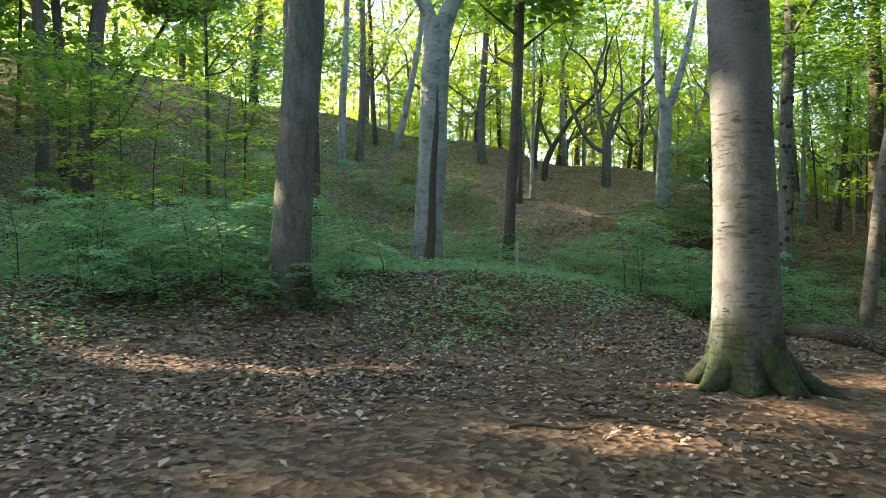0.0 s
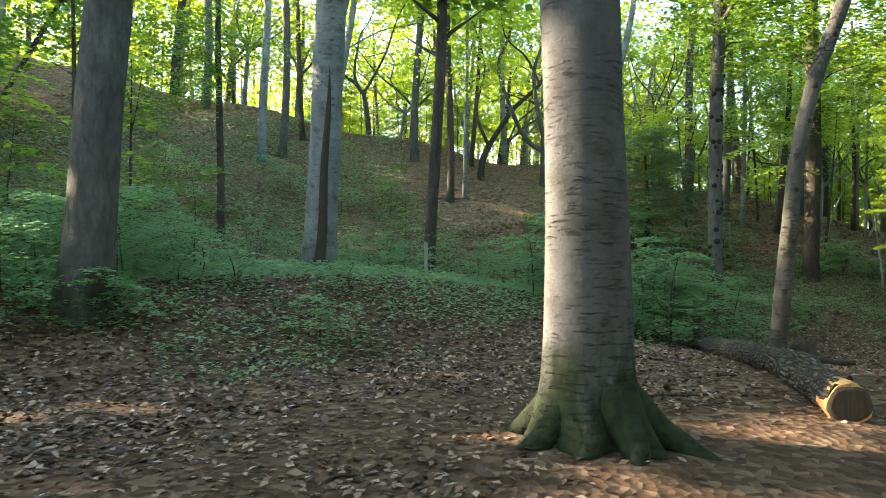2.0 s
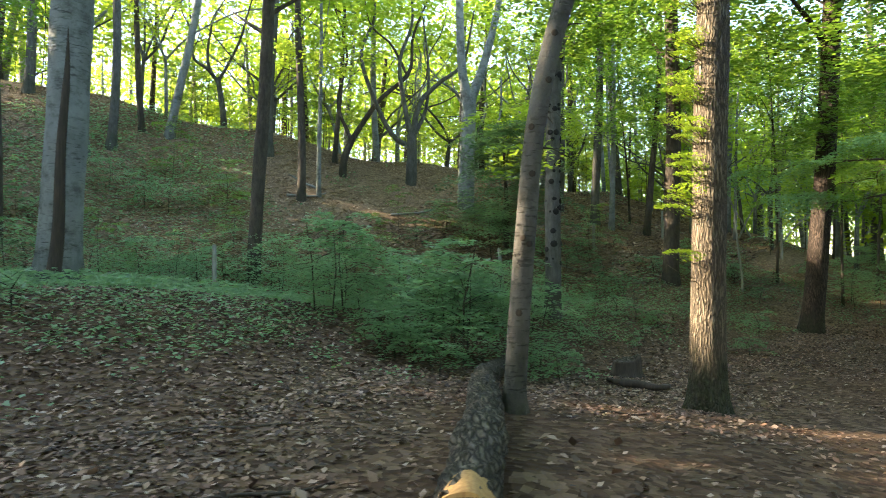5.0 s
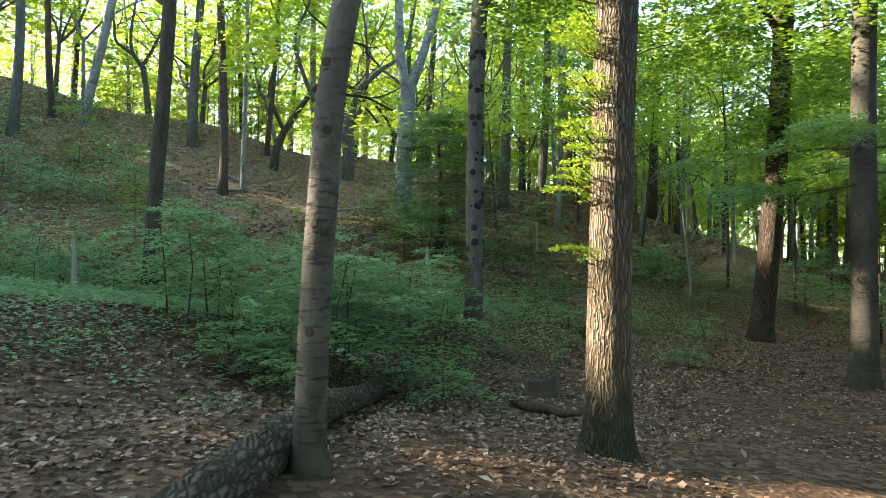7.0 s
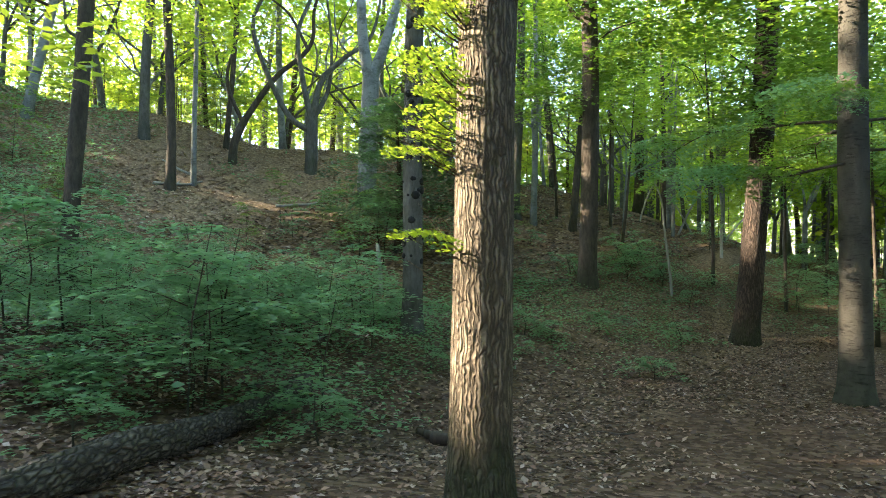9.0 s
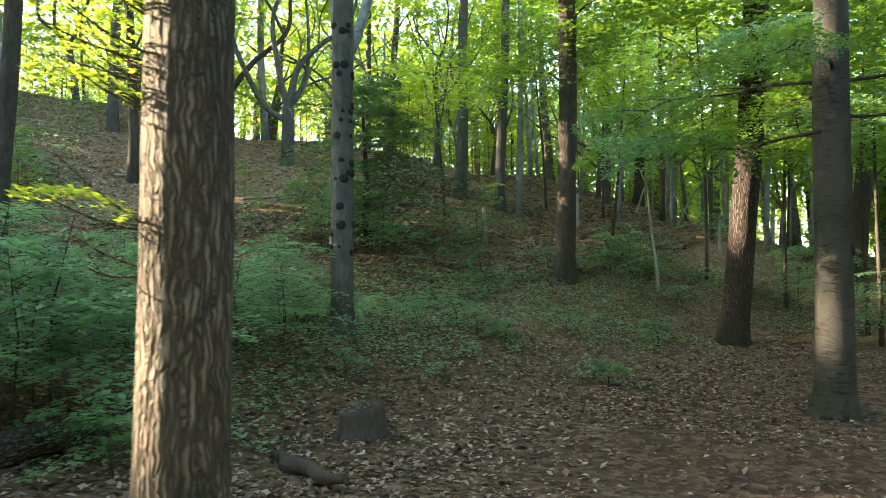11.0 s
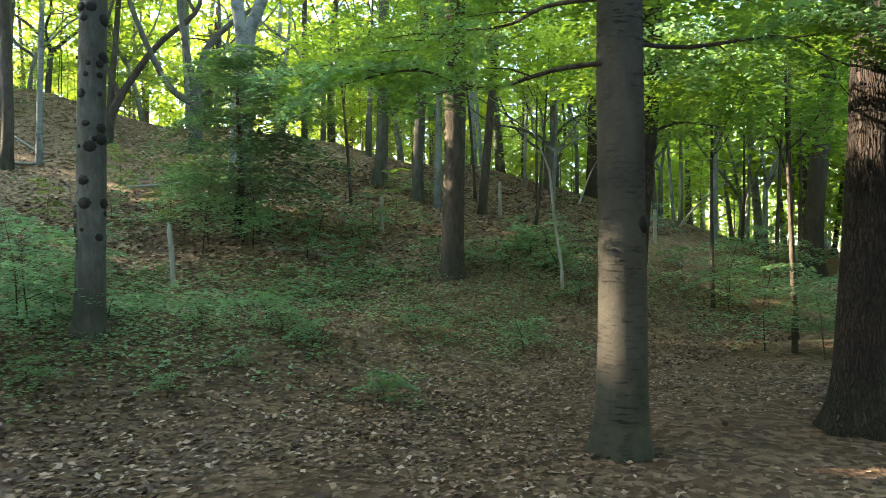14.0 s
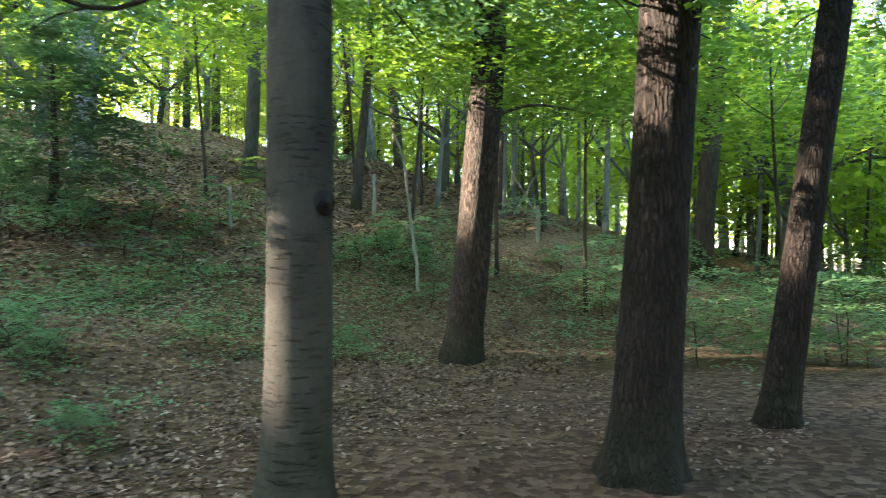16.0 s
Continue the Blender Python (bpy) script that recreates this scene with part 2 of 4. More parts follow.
def ground_z(X, Y):
    """Height of the ground in metres: a path that sinks a little, a low bank, a long wooded ridge behind it."""
    x, y = np.asarray(X, float) / S, np.asarray(Y, float) / S
    u, d = 0.81 * x + 0.58 * y, -0.58 * x + 0.81 * y
    z = 0.42 - 0.7 * sstep(8, 15.5, u) + 0.75 * sstep(6.3, 10.3, d) - 0.12 * (1 - sstep(0, 3.5, d)) * (1 - sstep(8, 15, u))
    crest = np.clip(7.0 - 0.18 * x + 0.05 * np.clip(-x - 2, 0, 30), 0.6, 11.5) + 0.5 * sstep(7, 12, x) * (1 - sstep(19, 24, x)) + 0.3 * np.exp(-((x - 1) / 1.8) ** 2) + 0.25 * wob(x * 0.3, y * 0.05)
    toe = 20.8 + 0.5 * np.clip(x + 2, -14, 0)
    up = np.clip((y - toe) / (34 - toe), 0, 1) ** 1.15
    z = z + (crest - z) * up
    z = z - 0.04 * np.clip(y - 35, 0, 30)
    z = z + 0.02 * wob(x * 1.3, y * 1.3) + 0.10 * wob(x * 0.5, y * 0.7) * sstep(20, 24, y)
    return z * S


def tube(b, pts, rad, sides=10, shape=None):
    """A swept tube along pts with radii rad; shape(angle, i) scales the radius."""
    pts, rad = np.asarray(pts, float), np.asarray(rad, float)
    tan = np.gradient(pts, axis=0)
    tan /= np.linalg.norm(tan, axis=1)[:, None] + 1e-9
    ref = np.array([0, 1, 0]) if abs(tan[:, 1]).mean() < 0.8 else np.array([0, 0, 1])
    a = np.cross(tan, ref)
    a /= np.linalg.norm(a, axis=1)[:, None] + 1e-9
    c = np.cross(tan, a)
    ang = np.linspace(0, 2 * np.pi, sides, endpoint=False)
    r = rad[:, None] * np.ones(sides)[None]
    if shape is not None:
        r = r * shape(ang[None, :], np.arange(len(pts))[:, None], pts)
    v = pts[:, None] + r[..., None] * (np.cos(ang)[None, :, None] * a[:, None] + np.sin(ang)[None, :, None] * c[:, None])
    i, j = np.meshgrid(np.arange(len(pts) - 1), np.arange(sides), indexing="ij")
    j2 = (j + 1) % sides
    q = np.stack([i * sides + j, i * sides + j2, (i + 1) * sides + j2, (i + 1) * sides + j], -1).reshape(-1, 4)
    b.add(v, q)
    # close both ends
    for ring, flip in ((0, True), (len(pts) - 1, False)):
        mid = v[ring].mean(0)
        k = np.arange(0, sides - 1, 2)
        fan = np.stack([np.full(len(k), sides), k, (k + 1) % sides, (k + 2) % sides], 1)
        b.add(np.vstack([v[ring], mid]), fan[:, ::-1] if not flip else fan)


def spline(points, n):
    """Smooth curve through a few points."""
    p = np.asarray(points, float)
    t = np.linspace(0, len(p) - 1, n)
    i = np.clip(t.astype(int), 0, len(p) - 2)
    f = (t - i)[:, None]
    g = np.gradient(p, axis=0)
    return (2 * f**3 - 3 * f**2 + 1) * p[i] + (f**3 - 2 * f**2 + f) * g[i] + (-2 * f**3 + 3 * f**2) * p[i + 1] + (f**3 - f**2) * g[i + 1]


def leaves(b, pos, size, rng, tilt=0.5, yaw=None, narrow=0.55):
    """Adds one folded, pointed leaf a position: size is its length."""
    pos = np.asarray(pos, float)
    n = len(pos)
    yaw = rng.uniform(0, 2 * np.pi, n) if yaw is None else yaw
    pitch, roll = rng.normal(0, tilt, n), rng.normal(0, tilt, n)
    size = size * rng.uniform(0.65, 1.3, n)
    u = np.stack([np.cos(yaw) * np.cos(pitch), np.sin(yaw) * np.cos(pitch), np.sin(pitch)], 1)
    w = np.stack([-np.sin(yaw), np.cos(yaw), np.zeros(n)], 1)
    up = np.cross(u, w)
    side = w * np.cos(roll)[:, None] + up * np.sin(roll)[:, None]
    nor = np.cross(u, side)
    L = size[:, None]
    v = np.stack([pos - u * L * 0.5, pos + side * L * narrow * 0.5 + nor * L * 0.08, pos + u * L * 0.5, pos - side * L * narrow * 0.5 + nor * L * 0.08], 1)
    b.add(v.reshape(-1, 3), np.arange(n * 4).reshape(n, 4))


def crown_mesh(name, mat, seed, clumps, per, rad, flat, leaf, spread=(1, 1, 0.8)):
    """Leaves in flattened, uneven clumps inside an ellipsoid of radius 1 x spread (metres before scaling)."""
    rng = np.random.default_rng(seed)
    b = Builder()
    c = rng.normal(size=(clumps, 3))
    c /= np.linalg.norm(c, axis=1)[:, None]
    c *= (rng.uniform(0.15, 1, clumps) ** 0.45)[:, None] * np.array(spread)
    for k in range(clumps):
        r = rad * rng.uniform(0.5, 1.4)
        p = rng.normal(size=(per, 3)) * 0.5 * r
        p[:, 2] *= flat
        slope = rng.normal(0, 0.25, 2)
        p[:, 2] += p[:, 0] * slope[0] + p[:, 1] * slope[1] - 0.25 * (p[:, 0] ** 2 + p[:, 1] ** 2) / max(r, 0.1)
        leaves(b, c[k] + p, leaf, rng, 0.45, narrow=0.78)
    return b.mesh(name, mat, False)


def spray_points(rng, length, n, droop=0.12, fan=0.45):
    """Leaf places on one flat, drooping branch that points along x; and its twigs."""
    t = rng.uniform(0.12, 1, n)
    side = rng.uniform(-1, 1, n) * fan * length * np.sin(np.clip(t, 0, 1) * np.pi * 0.8 + 0.35)
    x = t * length
    z = 0.12 * length * np.sin(t * np.pi) - droop * length * t**2 - 0.10 * np.abs(side) + rng.normal(0, 0.012 * length + 0.01, n)
    return np.stack([x, side, z], 1)


def spray_mesh(name, mat, seed, n, leaf):
    rng = np.random.default_rng(seed)
    b = Builder()
    leaves(b, spray_points(rng, 1.0, n), leaf, rng, 0.28)
    return b.mesh(name, mat, False)


def sapling_mesh(seed, mat, height, reach, layers, per, leaf):
    """Leaves of a young beech: flat tiers of foliage round a thin stem."""
    rng = np.random.default_rng(seed)
    b, twigs = Builder(), []
    for k in range(layers):
        h = height * (0.22 + 0.78 * (k + rng.uniform(0, 0.8)) / layers)
        az = rng.uniform(0, 2 * np.pi)
        ln = reach * rng.uniform(0.6, 1.15) * (1.15 - 0.55 * h / height)
        p = spray_points(rng, ln, per, 0.1, 0.42)
        ca, sa = np.cos(az), np.sin(az)
        q = np.stack([p[:, 0] * ca - p[:, 1] * sa, p[:, 0] * sa + p[:, 1] * ca, p[:, 2] + h], 1)
        leaves(b, q, leaf, rng, 0.17, narrow=0.65)
        twigs.append((h, az, ln))
    stem = Builder()
    tube(stem, [(0, 0, -0.1), (0.06, 0.04, height * 0.5), (0.16, -0.08, height)], [0.012, 0.009, 0.003], 6)
    for h, az, ln in twigs:
        e = np.array([np.cos(az), np.sin(az), 0]) * ln * 0.85
        tube(stem, spline([(0, 0, h - 0.05), (*(e[:2] * 0.5), h + 0.11 * ln), (*e[:2], h + 0.02 * ln)], 5), np.linspace(0.005, 0.002, 5), 4)
    return b.mesh("sapling_leaves", mat, False), stem.mesh("sapling_stem", DARK)


# ---- ground: one sheet to the horizon, fine near the path ----
def axis(lo, hi, near_lo, near_hi, step):
    near = np.arange(near_lo, near_hi, step)
    out = np.cumsum(step * 1.12 ** np.arange(1, 60))
    left, right = near_lo - out, near_hi + out
    return np.concatenate([left[left > lo][::-1], near, right[right < hi]])


gx, gy = axis(-900, 900, -8, 25, 0.16), axis(-700, 1100, 0, 40, 0.16)
GX, GY = np.meshgrid(gx, gy, indexing="ij")
GZ = ground_z(GX, GY) + 0.012 * wob(GX * 5, GY * 5, 0, 1.3)
gb = Builder()
ii, jj = np.meshgrid(np.arange(len(gx) - 1), np.arange(len(gy) - 1), indexing="ij")
k0 = ii * len(gy) + jj
gb.add(np.stack([GX, GY, GZ], -1).reshape(-1, 3), np.stack([k0, k0 + len(gy), k0 + len(gy) + 1, k0 + 1], -1).reshape(-1, 4))
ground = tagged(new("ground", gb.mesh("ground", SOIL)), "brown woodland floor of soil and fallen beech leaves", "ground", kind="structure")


# ---- trees ----
# places that the low sun reaches through gaps cut into the added shade crowns: plan x, y, z, and the gap's radius in
# metres
GAPS = [(2.25, 5.65, 0.5 + 0.3 * k, 0.33) for k in range(8)] + [(7.55, 10.0, 1.0 + 0.35 * k, 0.36) for k in range(11)] + [(16.0, 19.5, 1.9 + 0.3 * k, 0.38) for k in range(6)]
GAPS += [(13.5, 13.75, 0.45 + 0.16 * k, 0.2 + 0.05 * (k % 2)) for k in range(6)] + [(15.8, 14.0, 2.4 + 0.3 * k, 0.36) for k in range(7)] + [(17.9, 15.2, 1.4 + 0.2 * k, 0.24) for k in range(4)]
GAPS += [(-2.2, 9.25, 1.2 + 0.25 * k, 0.26) for k in range(5)] + [(13.75, 22.4, 3.6 + 0.25 * k, 0.24) for k in range(5)] + [(-3.0 + 0.6 * k, 6.5 + 0.05 * k, 0.42, 0.24) for k in range(5)]
GAPS += [(0.7 + 0.6 * k, 4.25 + 0.14 * k, 0.32, 0.17) for k in range(5)] + [(4.35, 6.3, 0.45, 0.36), (3.6, 6.05, 0.4, 0.22), (4.0, 5.75, 0.38, 0.17), (8.4, 9.0, 0.0, 0.24), (9.2, 8.9, 0.0, 0.2)]
GAPS += [(-0.2, 15.6, 5.0, 0.3), (0.0, 15.6, 5.8, 0.3), (5.4, 8.8, 1.7, 0.12), (5.5, 8.75, 3.0, 0.16)]
GAP_P, GAP_R = np.array([g[:3] for g in GAPS]) * S, np.array([g[3] for g in GAPS])
SUN_V = np.array(SUN_DIR)


def clear_of_gaps(p):
    v = p[:, None] - GAP_P[None]
    a = v @ SUN_V
    return ~((a > 0.8) & ((v ** 2).sum(-1) - a ** 2 < GAP_R[None] ** 2)).any(1)


def shade_crown(origin, rx, rz, seed):
    """A broad crown of large leaves round origin (metres), added mostly out of view for shade, with the gaps left free;
    its mesh is relative to origin.
    """
    r = np.random.default_rng(seed)
    c = r.normal(size=(50, 3))
    c /= np.linalg.norm(c, axis=1)[:, None]
    c *= (r.uniform(0.15, 1, 50) ** 0.45)[:, None] * (1, 1, 0.8)
    # leaves are thinned over the ridge and up-sun of it, to let in more light than over the path
    track = (origin[1] + 0.303 * origin[0]) / S
    per = 27 if track < 24.5 else 18 if track < 30 else 10
    p = (c[:, None] + r.normal(size=(50, per, 3)) * 0.2 * (1, 1, 0.5)).reshape(-1, 3) * (rx, rx, rz)
    p = p[clear_of_gaps(p + np.array(origin))]
    b = Builder()
    leaves(b, p, 0.46, r, 0.45, narrow=0.8)
    return b.mesh("crown", LEAF, False)


CROWNS = [crown_mesh("crown", LEAF, 20 + k, 46, 60, 0.34, 0.4, 0.058) for k in range(3)]
CROWNS_FAR = [crown_mesh("crown", LEAF_SUNLIT, 40 + k, 52, 28, 0.30, 0.5, 0.08) for k in range(6)]
SPRAYS = [spray_mesh("spray", LEAF, 60 + k, 420, 0.055) for k in range(3)]
SPRAYS_Y = [spray_mesh("spray", LEAF_SUNLIT, 64 + k, 160, 0.075) for k in range(2)]
SPRAYS_D = [spray_mesh("spray", LEAF_DARK, 67 + k, 420, 0.055) for k in range(2)]


def trunk_mesh(mat, height, r, lean, seed, sides=14, rings=24, flare=0.6, ridges=0.0, lobes=5, bend=0.12, top=0.35, course=None):
    """A tapering trunk, leaning by lean metres a metre in x and y, with a flared foot."""
    rng = np.random.default_rng(seed)
    t = np.linspace(0, 1, rings) ** 1.5
    h = -0.25 + t * (height + 0.25)
    ph = rng.uniform(0, 6, 4)
    x = lean[0] * np.clip(h, 0, None) + bend * r * 4 * np.sin(h * 0.55 + ph[0])  - bend * r * 4 * np.sin(ph[0])
    y = lean[1] * np.clip(h, 0, None) + bend * r * 4 * np.sin(h * 0.48 + ph[1]) - bend * r * 4 * np.sin(ph[1])
    if course is not None:
        c = spline(course, 60)
        x, y = np.interp(h, c[:, 2], c[:, 0]), np.interp(h, c[:, 2], c[:, 1])
    rad = r * (1 - (1 - top) * np.clip(h / height, 0, 1) ** 1.1) * (1 + flare * np.exp(-np.clip(h, 0, None) / (r * 1.1)))

    def shape(a, i, pts):
        hh = h[i]
        foot = np.exp(-np.clip(hh, 0, None) / (r * 1.1))
        s = 1 + 0.55 * flare * foot * (np.cos(lobes * a + ph[2]) * 0.5 + 0.3 * np.cos((lobes - 2) * a + ph[3]))
        s = s + 0.03 * wob(a * 0.9, hh * 1.3, 0, ph[0]) * (1 - np.cos(a)) / 2 + 0.025 * np.sin(hh * 2.1 + 2 * np.cos(a + ph[1]))
        if ridges:
            wave = np.sin(a * 19 + 2.6 * np.sin(hh * 5.1 + 3 * np.sin(2 * a)) + 1.5 * np.sin(hh * 13 + a * 7)) * 0.6 + 0.4 * np.sin(a * 31 + 2.6 * np.sin(hh * 8.3 + 4 * a)) + 0.3 * np.sin(hh * 21 + 9 * np.sin(3 * a))
            s = s + ridges * wave
        return s

    b = Builder()
    tube(b, np.stack([x, y, h], 1), rad, sides, shape)
    axis_at = lambda z: (np.interp(z, h, x), np.interp(z, h, y), z)
    return b.mesh("trunk", mat), axis_at, lambda z: float(np.interp(z, h, rad))


def limb_mesh(mat, points, r0, r1, n=14, sides=8):
    b = Builder()
    p = spline(points, n)
    tube(b, p, np.linspace(r0, r1, len(p)), sides)
    return b.mesh("limb", mat)


def tree(x, y, r, lean=(0, 0), height=14, mat=GREY, label="", seed=0, crown=(10.5, 3.6, 3.0), crowns=None, detail=1, **kw):
    """A tree at plan place (x, y): an empty at its foot, a trunk, limbs and a crown. Returns (empty, axis, radius)."""
    X, Y = x * S, y * S
    root = new("tree")
    root.location = (X, Y, float(ground_z(X, Y)))
    rng = np.random.default_rng(1000 + seed)
    me, at, ra = trunk_mesh(mat, height, r, lean, seed, sides=kw.pop("sides", 12), rings=kw.pop("rings", 20), **kw)
    part("trunk", me, root)
    zc, rx, rz = crown
    for k in range(3 * detail):
        z = height * rng.uniform(0.5, 0.9)
        a = rng.uniform(0, 2 * math.pi)
        p0 = np.array(at(z))
        d = np.array([math.cos(a), math.sin(a), 0]) * rx * rng.uniform(0.4, 0.8)
        part("limb", limb_mesh(mat, [p0, p0 + d * 0.45 + (0, 0, rng.uniform(0.3, 1.0)), p0 + d + (0, 0, rng.uniform(0.8, 2.2))], ra(z) * 0.5, 0.015, 10, 6), root)
    c = at(min(zc, height))
    if crowns == "shade" or (crowns is None and zc > 10):
        part("crown", shade_crown((X + c[0], Y + c[1], root.location[2] + zc), rx, rz, seed), root, at=pose(c[0], c[1], zc))
    else:
        pool = crowns or CROWNS
        part("crown", pool[seed % len(pool)], root, at=Matrix.LocRotScale((c[0], c[1], zc), Euler((0, 0, rng.uniform(0, 6.28))), (rx, rx, rz)))
    tagged(root, label, "tree")
    return root, at, ra


def add_spray(root, at_point, az, length, meshes, rng, droop=0.0, name="foliage"):
    me = meshes[int(rng.integers(len(meshes)))]
    return part(name, me, root, at=Matrix.LocRotScale(Vector(at_point), Euler((rng.normal(0, 0.12), droop, az)), (length, length, length)))


# the big beech beside the path, with spreading mossy roots
big, big_at, _ = tree(2.5, 5.75, 0.285, (-0.03, 0.0), 15, BEECH, "stout grey beech with a mossy root flare on the leaf litter", 3,
                      crown=(12.5, 5.4, 3.4), sides=56, rings=80, flare=0.6, lobes=6, bend=0.04, top=0.6)
for az, ln, r0 in ((205, 0.55, 0.13), (250, 0.42, 0.12), (288, 0.5, 0.16), (338, 0.72, 0.16), (30, 0.55, 0.13), (90, 0.55, 0.13), (150, 0.55, 0.12)):
    a = radians(az)
    d = np.array([math.cos(a), math.sin(a), 0])
    w = np.array([-d[1], d[0], 0]) * 0.06
    rt = Builder()
    tube(rt, spline([d * 0.15 + (0, 0, 0.62), d * 0.235 + (0, 0, 0.3), d * (0.27 + 0.3 * ln) + w + (0, 0, 0.06), d * (ln + 0.12) - w + (0, 0, -0.09)], 16),
         np.interp(np.linspace(0, 1, 16), [0, 0.4, 0.7, 1], [0.10, 0.85 * r0, 0.6 * r0, 0.04]), 12, lambda an, i, p: 1 + 0.08 * wob(an, i * 0.8))
    part("root", rt.mesh("root", BEECH), big, "thick surface root green with moss")

# the beech on the bank, forked, with a long dark rift in its bark
x0, y0 = -0.38, 15.75
rift = new("tree")
rift.location = (x0 * S, y0 * S, float(ground_z(x0 * S, y0 * S)))
me, rift_at, rift_r = trunk_mesh(BEECH_PALE, 6.3, 0.36, (0.055, 0.0), 11, 24, 40, 0.35, 0.0, 4, 0.03, 0.95)
part("trunk", me, rift)
top = np.array(rift_at(6.1))
for dx, dy, r0 in ((-0.75, 0.2, 0.21), (0.95, -0.2, 0.27)):
    part("limb", limb_mesh(BEECH_PALE, [top - (0, 0, 0.5), top + (dx * 0.35, dy * 0.4, 0.5), top + (dx, dy, 1.8), top + (dx * 1.3, dy * 1.6, 6.5)], r0, 0.12, 18, 14), rift)
cleft = Builder()
zs = np.linspace(0.25, 4.6, 26)
p = np.array([rift_at(z) for z in zs])
p[:, 1] -= np.array([rift_r(z) for z in zs]) * 0.93
p[:, 0] += 0.06 + 0.02 * np.sin(zs * 2)
tube(cleft, p, np.interp(zs, [0.25, 1.2, 3.5, 4.6], [0.13, 0.105, 0.07, 0.01]), 8)
part("bark_rift", cleft.mesh("bark_rift", ROTWOOD), rift, "long dark open rift down the bark")
part("crown", shade_crown((x0 * S + 0.4, y0 * S, rift.location[2] + 13), 3.6, 2.6, 11), rift, at=pose(0.4, 0, 13))
tagged(rift, "pale grey forked beech with a dark rift, on the bank", "tree")

# trees beside the path and on the bank
tree(-2.05, 9.3, 0.29, (0.03, 0.0), 15, GREY, "grey-brown oak trunk rising out of young beech leaves", 5, crown=(12, 5, 3), sides=28, rings=40, flare=0.4, ridges=0.012, bend=0.05, top=0.7)
slim, slim_at, slim_r = tree(5.40, 8.95, 0.098, (0, 0), 9, BIRCH, "slender leaning birch beside the fallen log", 6, crown=(8.5, 1.8, 1.5), sides=20, rings=60, flare=0.4, top=0.6,
                            course=[(0, 0, -0.3), (0, -0.02, 0.1), (0.02, -0.12, 0.9), (0.06, -0.2, 1.7), (0.12, -0.26, 2.5), (0.3, -0.32, 3.4), (0.68, -0.38, 4.5), (2.3, -0.6, 9.2)])
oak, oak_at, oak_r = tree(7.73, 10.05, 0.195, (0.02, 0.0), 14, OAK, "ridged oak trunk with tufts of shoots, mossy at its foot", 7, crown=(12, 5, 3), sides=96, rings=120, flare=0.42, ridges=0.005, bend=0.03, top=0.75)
spot, spot_at, spot_r = tree(8.62, 17.55, 0.19, (0.02, 0.0), 13, GREY, "grey-brown trunk with black scars, among low beech leaves", 8, crown=(11.5, 4.6, 2.8), sides=18, rings=30, flare=0.3, bend=0.05, top=0.7)
t5, t5_at, _ = tree(13.86, 22.5, 0.25, (0.0, 0.0), 14, DARK, "straight brown trunk at the edge of the green ground cover", 9, crown=(11.5, 3.4, 2.6), sides=16, flare=0.3, bend=0.04, top=0.75)
t6, t6_at, _ = tree(16.2, 19.6, 0.29, (0.075, 0.0), 15, BROWNOAK, "ridged brown oak trunk leaning slightly, on leaf litter", 10, crown=(12, 3.2, 2.4), sides=40, rings=40, flare=0.35, ridges=0.015, bend=0.04, top=0.75)
knotty, kn_at, kn_r = tree(13.68, 13.85, 0.215, (0.015, 0.0), 13, BEECH_SHADED, "grey beech trunk with a dark knot hole, beside the path, toned dark as if backlit", 12, crown=(11.5, 3.6, 2.6), sides=32, rings=50, flare=0.35, bend=0.03, top=0.7)
dark_oak, do_at, _ = tree(15.95, 14.1, 0.24, (0.065, 0.0), 14, SHADED_OAK, "brown oak trunk beside the path, darkened in tone for shade", 13, crown=(12, 3.6, 2.6), sides=60, rings=60, flare=0.5, ridges=0.006, bend=0.03, top=0.75)
tree(17.9, 15.2, 0.175, (0.17, 0.03), 11, SHADED_OAK, "leaning trunk with a mossy foot at the path's edge, darkened in tone for shade", 14, crown=(10.5, 3, 2.4), sides=24, rings=40, flare=0.35, bend=0.05, top=0.7)
tree(2.08, 22.3, 0.20, (0.04, 0.0), 13, DARK, "dark slim trunk below the ridge", 15, crown=(11, 3.2, 2.6), sides=14, flare=0.2, bend=0.05, top=0.8)

